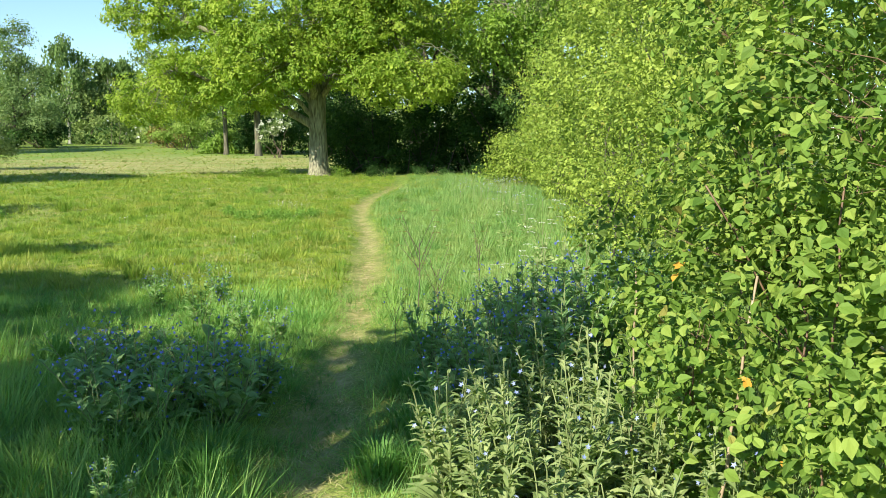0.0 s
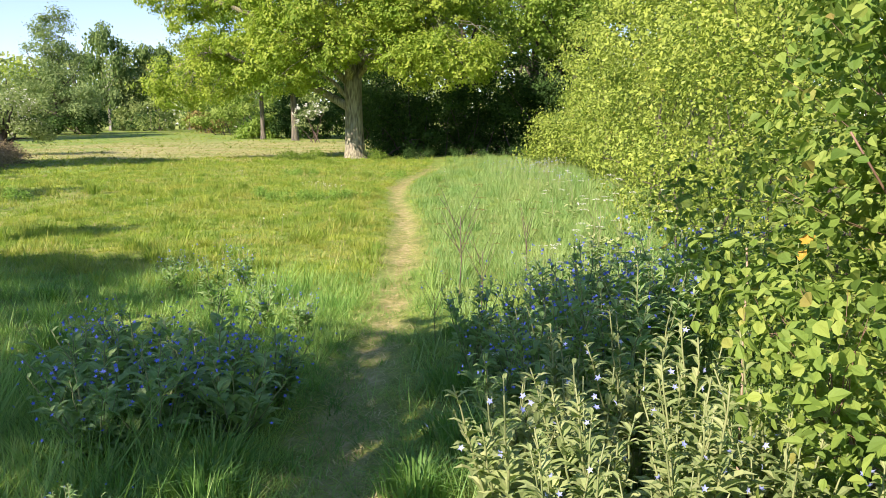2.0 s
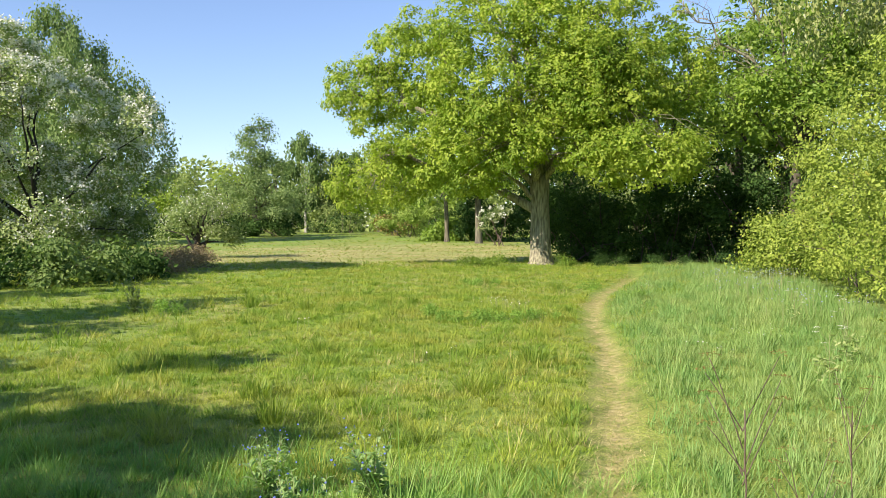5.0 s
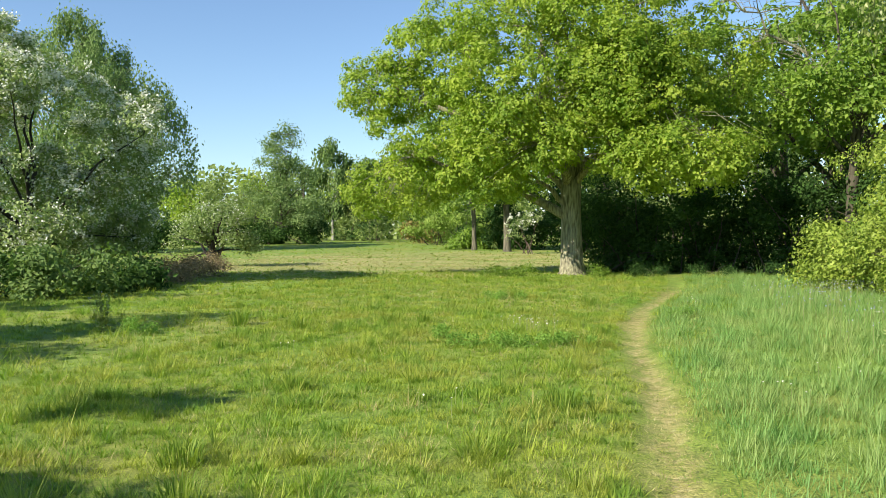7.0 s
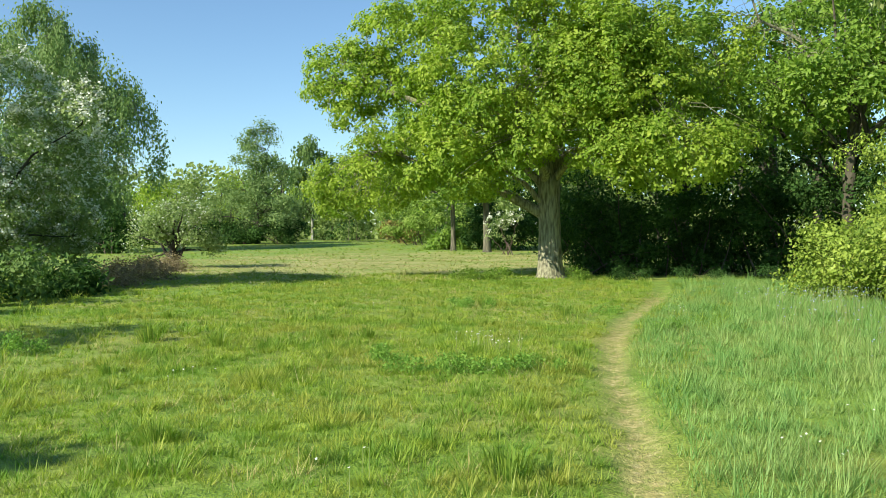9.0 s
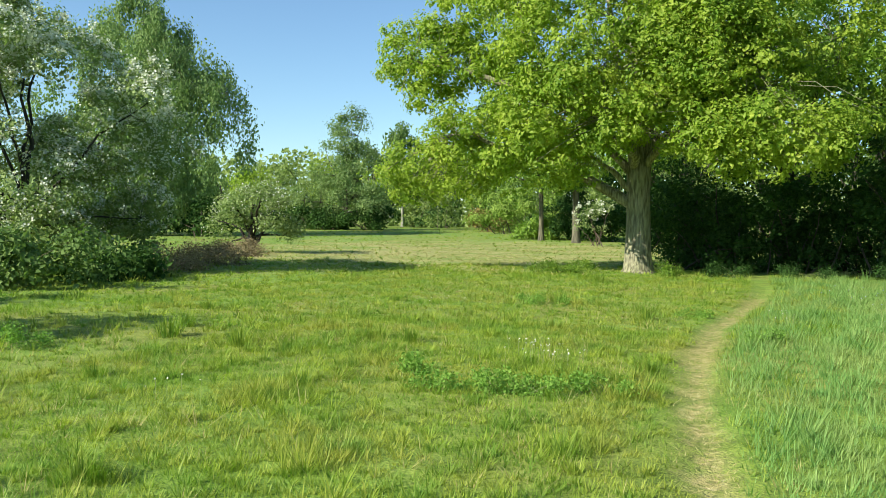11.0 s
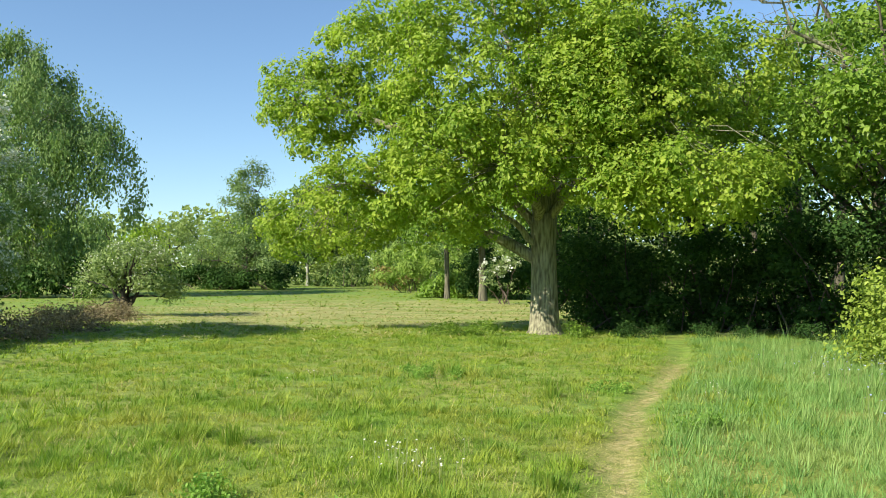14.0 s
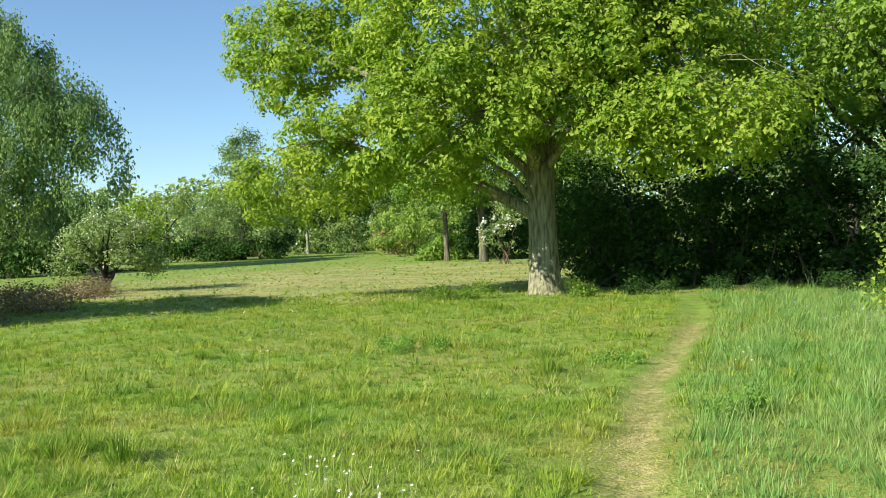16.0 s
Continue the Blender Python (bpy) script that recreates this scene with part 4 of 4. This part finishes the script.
for k, (x, y, sc) in enumerate([(0.0, 4.7, 0.7), (0.25, 4.55, 0.85), (0.5, 4.5, 0.95), (0.1, 5.3, 0.75), (0.4, 5.6, 0.9), (0.75, 4.8, 1.0), (0.95, 5.4, 1.05), (1.15, 5.9, 1.05), (0.6, 6.1, 0.85), (0.9, 6.6, 0.95), (1.25, 6.9, 1.0), (1.35, 5.3, 1.05), (0.15, 6.3, 0.6),
                             (0.2, 5.0, 0.85), (-0.1, 5.6, 0.7), (0.7, 5.7, 0.95), (0.45, 6.6, 0.85), (1.5, 6.4, 1.05),
                             (-1.3, 6.5, 0.5), (-1.6, 6.6, 0.55), (-2.0, 6.9, 0.6), (-2.1, 8.0, 0.7), (-2.7, 7.9, 0.55), (-1.3, 3.2, 0.4)]):
    planted(blue[k % 3], x, y, 101 * k, sc)
LOW_ALKANET = "broad-leaved alkanet clump in shade, topped with deep blue flowers"
low = [alkanet((-1.75 + 0.4 * k, 4.55 + 0.1 * k, 0), 0.50 + 0.04 * k, 0.30, 12, M_DEEP, M_BLUE, 4.2, 320 + k, LOW_ALKANET) for k in range(2)]
for k, (x, y, sc) in enumerate([(-2.0, 4.75, 0.95), (-1.5, 4.35, 1.0), (-1.15, 4.45, 0.9), (-1.85, 5.1, 1.0), (-1.45, 4.9, 1.05), (-1.1, 4.95, 0.85), (-1.7, 4.2, 0.85), (-2.2, 5.2, 0.85)]):
    planted(low[k % 2], x, y, 67 * k, sc)

# brambles hanging over the verge
for k, (x, y, blobs, count, leaf) in enumerate([
        (1.75, 3.5, [(-0.35, -0.2, 0.75, 0.60, 0.9, 0.75, 3), (0.05, 0.1, 1.6, 0.65, 1.0, 0.75, 3), (0.2, 0.2, 2.4, 0.6, 0.9, 0.6, 1.5)], 2000, 0.046),
        (2.05, 2.3, [(-0.3, 0, 0.7, 0.75, 0.8, 0.7, 2), (0, 0, 1.5, 0.7, 0.8, 0.7, 2)], 950, 0.048),
        (2.2, 4.9, [(-0.4, 0, 1.0, 0.75, 1.0, 1.0, 2), (0, 0, 2.4, 0.9, 1.1, 1.1, 2.5), (0.2, 0, 3.5, 0.8, 1.0, 0.8, 1.5)], 1550, 0.044)]):
    woody("bramble_bush", "dense bramble with fresh lobed green leaves and arching canes", "shrub", (x, y), blobs, count, 8, 0.07, leaf, M_BRAMBLE, M_REDCANE,
          limbs=6, fork=0.25, seed=330 + k, gap=0.3, twigs=0.12, shell=0.75, lump=0.22, template=OVATE, up=0.45, outward=0.7, stem_r=0.011, jitter=0.6, rosette=0.3)


# ---- small plants ----
def tussock(at, blades_, height, seed, mat):
    g = np.random.default_rng(seed)
    geo = Geo()
    for _ in range(blades_):
        a, r = g.uniform(0, 6.28), 0.16 * g.random() ** 0.6
        h, out = height * g.uniform(0.45, 1.0) * (1 - 1.6 * r), g.uniform(0.1, 0.75) * height
        p0 = np.array([np.cos(a) * r, np.sin(a) * r, 0])
        p1 = p0 + np.array([np.cos(a) * out * 0.35, np.sin(a) * out * 0.35, h * 0.7])
        p2 = p0 + np.array([np.cos(a) * out, np.sin(a) * out, h * g.uniform(0.7, 1.0)])
        w = np.array([-np.sin(a), np.cos(a), 0]) * 0.004
        geo.add(np.array([p0 - w, p0 + w, p1 + w, p1 - w, p2]), np.array([[0, 1, 2, 3]]), np.array([[3, 2, 4]]))
    ob = new("grass_tussock", geo.mesh("tussock", mat))
    ob.location = at
    return tagged(ob, "taller tussock of lush grass standing in the meadow", "grass", "tussocks")


tuss = [tussock((x, y, float(ground_z(x, y)) - 0.01), 150, h, 500 + k, M_GRASS) for k, (x, y, h) in enumerate([(-7.9, 17.7, 0.42), (-1.95, 12.8, 0.30), (-4.9, 24.8, 0.30)])]
for k in range(20):
    y = RNG.uniform(8, 31)
    x = RNG.uniform(-2.3 - 0.38 * y, -2.0)
    planted(tuss[k % 3], x, y, 77 * k, RNG.uniform(0.55, 1.0))
lush = [tussock((x, y, float(ground_z(x, y)) - 0.01), 230, h, 510 + k, M_LUSH) for k, (x, y, h) in enumerate([(-2.3, 3.9, 0.25), (-3.1, 4.8, 0.23)])]
for k, (x, y) in enumerate([(-2.5, 3.7), (-2.9, 4.4), (-1.1, 3.75), (-2.1, 3.5), (-3.3, 5.2), (-1.15, 4.05), (-2.8, 6.0), (-0.2, 5.2), (-0.15, 4.4), (-0.2, 6.4), (-3.6, 7.5), (-0.3, 3.9)]):
    planted(lush[k % 2], x, y, 63 * k, RNG.uniform(0.7, 1.0))


def umbel_plant(at, height, heads, seed, name="cow_parsley", label="cow parsley with flat white flower heads", stem=M_STEM, bloom=M_WHITE, leafy_base=True):
    """A branching stalk with flat heads of tiny flowers."""
    g = np.random.default_rng(seed)
    root = thing(name, at, label, "flower", "umbels on the verge")
    main = Geo()
    main.tube(curve((0, 0, 0), (g.normal() * 0.05, g.normal() * 0.05, height * 0.75), 0.02, 7, 0.05), np.linspace(0.005, 0.003, 7), 5)
    heads_at = []
    for k in range(heads):
        a = g.uniform(0, 6.28)
        z = height * g.uniform(0.3, 0.65)
        tip = np.array([np.cos(a) * 0.16, np.sin(a) * 0.16, min(z + height * g.uniform(0.2, 0.5), height)])
        twig = Geo()
        twig.tube(curve((0, 0, z), tip, 0.05, 5, 0.03), np.linspace(0.003, 0.0015, 5), 4)
        part("branch", twig.mesh("branch", stem, True), root)
        heads_at.append(tip)
    part("stem", main.mesh("stem", stem, True), root)
    for tip in heads_at:
        geo = Geo()
        n = 26
        r, a = 0.045 * np.sqrt(g.random(n)), g.uniform(0, 6.28, n)
        geo.leaves(tip + np.column_stack([r * np.cos(a), r * np.sin(a), 0.02 - 4 * r ** 2 + 0.004 * g.random(n)]), g.normal(size=(n, 3)) * 0.3 + np.array([0, 0, 1.0]), 0.014, 0.014, PETALS)
        part("flower_head", geo.mesh("flower_head", bloom), root)
    if leafy_base:
        geo = Geo()
        n = 46
        a = g.uniform(0, 6.28, n)
        r = g.uniform(0.02, 0.2, n)
        geo.leaves(np.column_stack([r * np.cos(a), r * np.sin(a), g.uniform(0.05, 0.45, n) * height]), g.normal(size=(n, 3)) * 0.4 + np.array([0, 0, 1.0]), g.uniform(0.05, 0.11, n), 0.045, OVAL)
        part("leaves", geo.mesh("leaves", M_HAIRY), root)
    return root


umb = [umbel_plant((x, y, float(ground_z(x, y))), h, 5, 520 + k) for k, (x, y, h) in enumerate([(1.0, 8.4, 0.85), (1.3, 9.0, 0.9)])]
for k, (x, y, sc) in enumerate([(0.85, 7.7, 0.8), (1.15, 9.8, 0.9), (0.3, 6.0, 0.6), (0.6, 5.4, 0.65), (0.45, 7.3, 0.7), (1.35, 7.9, 0.95), (0.9, 12.0, 0.8), (1.3, 13.4, 0.8), (0.1, 5.0, 0.55), (1.2, 16.5, 0.7), (0.55, 4.9, 0.7)]):
    planted(umb[k % 2], x, y, 51 * k, sc)
dry = umbel_plant((-0.22, 7.5, 0.03), 0.92, 7, 540, "dry_stalk", "dark dry branching seed stalk beside the path", M_BROWNSTEM, M_RUST, False)
for k, (x, y, sc) in enumerate([(-0.05, 6.9, 0.75), (0.35, 8.2, 0.8), (-0.35, 6.2, 0.5)]):
    planted(dry, x, y, 83 * k + 20, sc)


def flower_patch(at, count, spread, size, mat, label, height=0.22, seed=1):
    g = np.random.default_rng(seed)
    geo, st = Geo(), Geo()
    p = np.column_stack([g.normal(size=count) * spread[0], g.normal(size=count) * spread[1], height * g.uniform(0.6, 1.1, count)])
    geo.leaves(p, g.normal(size=(count, 3)) * 0.45 + np.array([0, -0.3, 1.0]), size, size, PETALS)
    for q in p:
        st.tube(np.array([[q[0], q[1], 0], [q[0] * 1.01, q[1], q[2]]]), [0.002, 0.0015], 3)
    root = thing("flower_patch", (at[0], at[1], float(ground_z(at[0], at[1]))), label, "flower")
    tagged(part("blossom", geo.mesh("blossom", mat), root), kind="stuff")
    tagged(part("greenery", st.mesh("greenery", M_STEM), root), kind="stuff")
    return root


WHITES = "small patch of white meadow flowers in the grass"
for k, (x, y, n) in enumerate([(-3.15, 17.8, 22), (-3.5, 18.2, 14), (-0.93, 22.8, 16), (-2.9, 12.5, 5), (-6.2, 22.5, 8), (-0.2, 13.5, 8), (0.6, 14.6, 8), (-5.6, 15.0, 5)]):
    flower_patch((x, y), n, (0.18, 0.22), 0.022, M_WHITE, WHITES, 0.2, 560 + k)
for k, (x, y, n) in enumerate([(1.6, 23.5, 120), (2.2, 26.5, 120), (1.2, 20.0, 70), (1.7, 17.5, 60), (0.9, 26.0, 50)]):
    flower_patch((x, y), n, (0.5, 0.9), 0.024, M_PALEBLUE, "haze of pale bluebells in the tall grass", 0.36, 580 + k)
# nettles under the wood's edge take the dark leaf, shade in its colour
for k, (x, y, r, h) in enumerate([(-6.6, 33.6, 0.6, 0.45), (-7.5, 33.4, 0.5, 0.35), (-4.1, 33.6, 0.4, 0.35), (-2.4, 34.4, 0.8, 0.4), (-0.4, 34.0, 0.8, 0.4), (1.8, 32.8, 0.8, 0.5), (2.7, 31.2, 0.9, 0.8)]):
    woody("nettle_clump", "clump of fresh green nettles at the wood's edge", "plant", (x, y), [(0, 0, h * 0.55, r, r * 0.7, h * 0.4, 1)], 80, 20, 0.09, 0.05, M_DARKSHADE if k > 2 else M_WOOD, M_STEM, limbs=8, fork=0.25, seed=600 + k, group="nettles", gap=0.3, twigs=0.1, lump=0.16, stem_r=0.006)

for k, (x, y, r, h) in enumerate([(-4.25, 16.7, 0.2, 0.2), (-3.75, 16.2, 0.3, 0.22), (-3.35, 16.3, 0.34, 0.2), (-2.9, 16.4, 0.3, 0.2), (-2.4, 16.6, 0.25, 0.18), (-4.87, 24.3, 0.45, 0.22), (-5.3, 24.6, 0.3, 0.18),
                                  (-2.26, 23.3, 0.26, 0.18), (-1.25, 20.5, 0.26, 0.26), (-8.7, 16.3, 0.22, 0.3)]):
    woody("weed_clump", "low clump of dark green leafy weeds in the grass", "plant", (x, y), [(0, 0, h * 0.5, r, r, h * 0.42, 1)], 60, 14, 0.05, 0.030, M_WEED, M_STEM, limbs=6, fork=0.12, seed=680 + k, group="weeds", gap=0.3, twigs=0.15, lump=0.06, stem_r=0.004, jitter=0.9, outward=0.3, up=0.3)

# yellowed leaves in the brambles
for k, (x, y, z) in enumerate([(0.97, 3.55, 1.02), (1.10, 3.0, 0.70), (1.25, 2.9, 0.40)]):
    root = thing("yellow_shoot", (x, y, float(ground_z(x, y))), "shoot with orange-yellow turned leaves in the bramble", "leaf", "turned leaves")
    geo, st = Geo(), Geo()
    geo.leaves(np.array([[0, 0, z], [0.02, 0, z - 0.02]]), np.array([[-0.4, -0.8, 0.5], [-0.5, -0.5, 0.7]]), 0.05, 0.032, LOBED)
    st.tube(curve((0.05, 0.10, 0), (0, 0, z), 0.05, 6, 0.02), np.linspace(0.003, 0.0012, 6), 4)
    part("stem", st.mesh("stem", M_STEM, True), root)
    part("leaf", geo.mesh("leaf", M_YELLOWLEAF), root)

# single canes in the brambles
for k, (p, q, r, mat, label) in enumerate([((1.02, 3.05, 0.0), (1.18, 3.15, 1.06), 0.008, M_DEADCANE, "pale broken cane standing in the bramble"), ((1.35, 2.9, 0.0), (1.42, 3.0, 1.45), 0.006, M_REDCANE, "thin reddish bramble cane"),
                                      ((1.9, 3.6, 0.0), (1.05, 3.4, 1.38), 0.006, M_REDCANE, "thin reddish bramble cane"), ((0.83, 3.62, 0.0), (0.84, 3.66, 1.0), 0.006, M_DEADCANE, "pale dead stalk beside the bramble")]):
    geo = Geo()
    geo.tube(curve((0, 0, 0), np.array(q) - np.array(p), 0.04, 8, 0.04), np.linspace(r, r * 0.6, 8), 6)
    ob = new("bramble_cane", geo.mesh("cane", mat, True))
    ob.location = (p[0], p[1], float(ground_z(p[0], p[1])) - 0.01)
    tagged(ob, label, "cane")
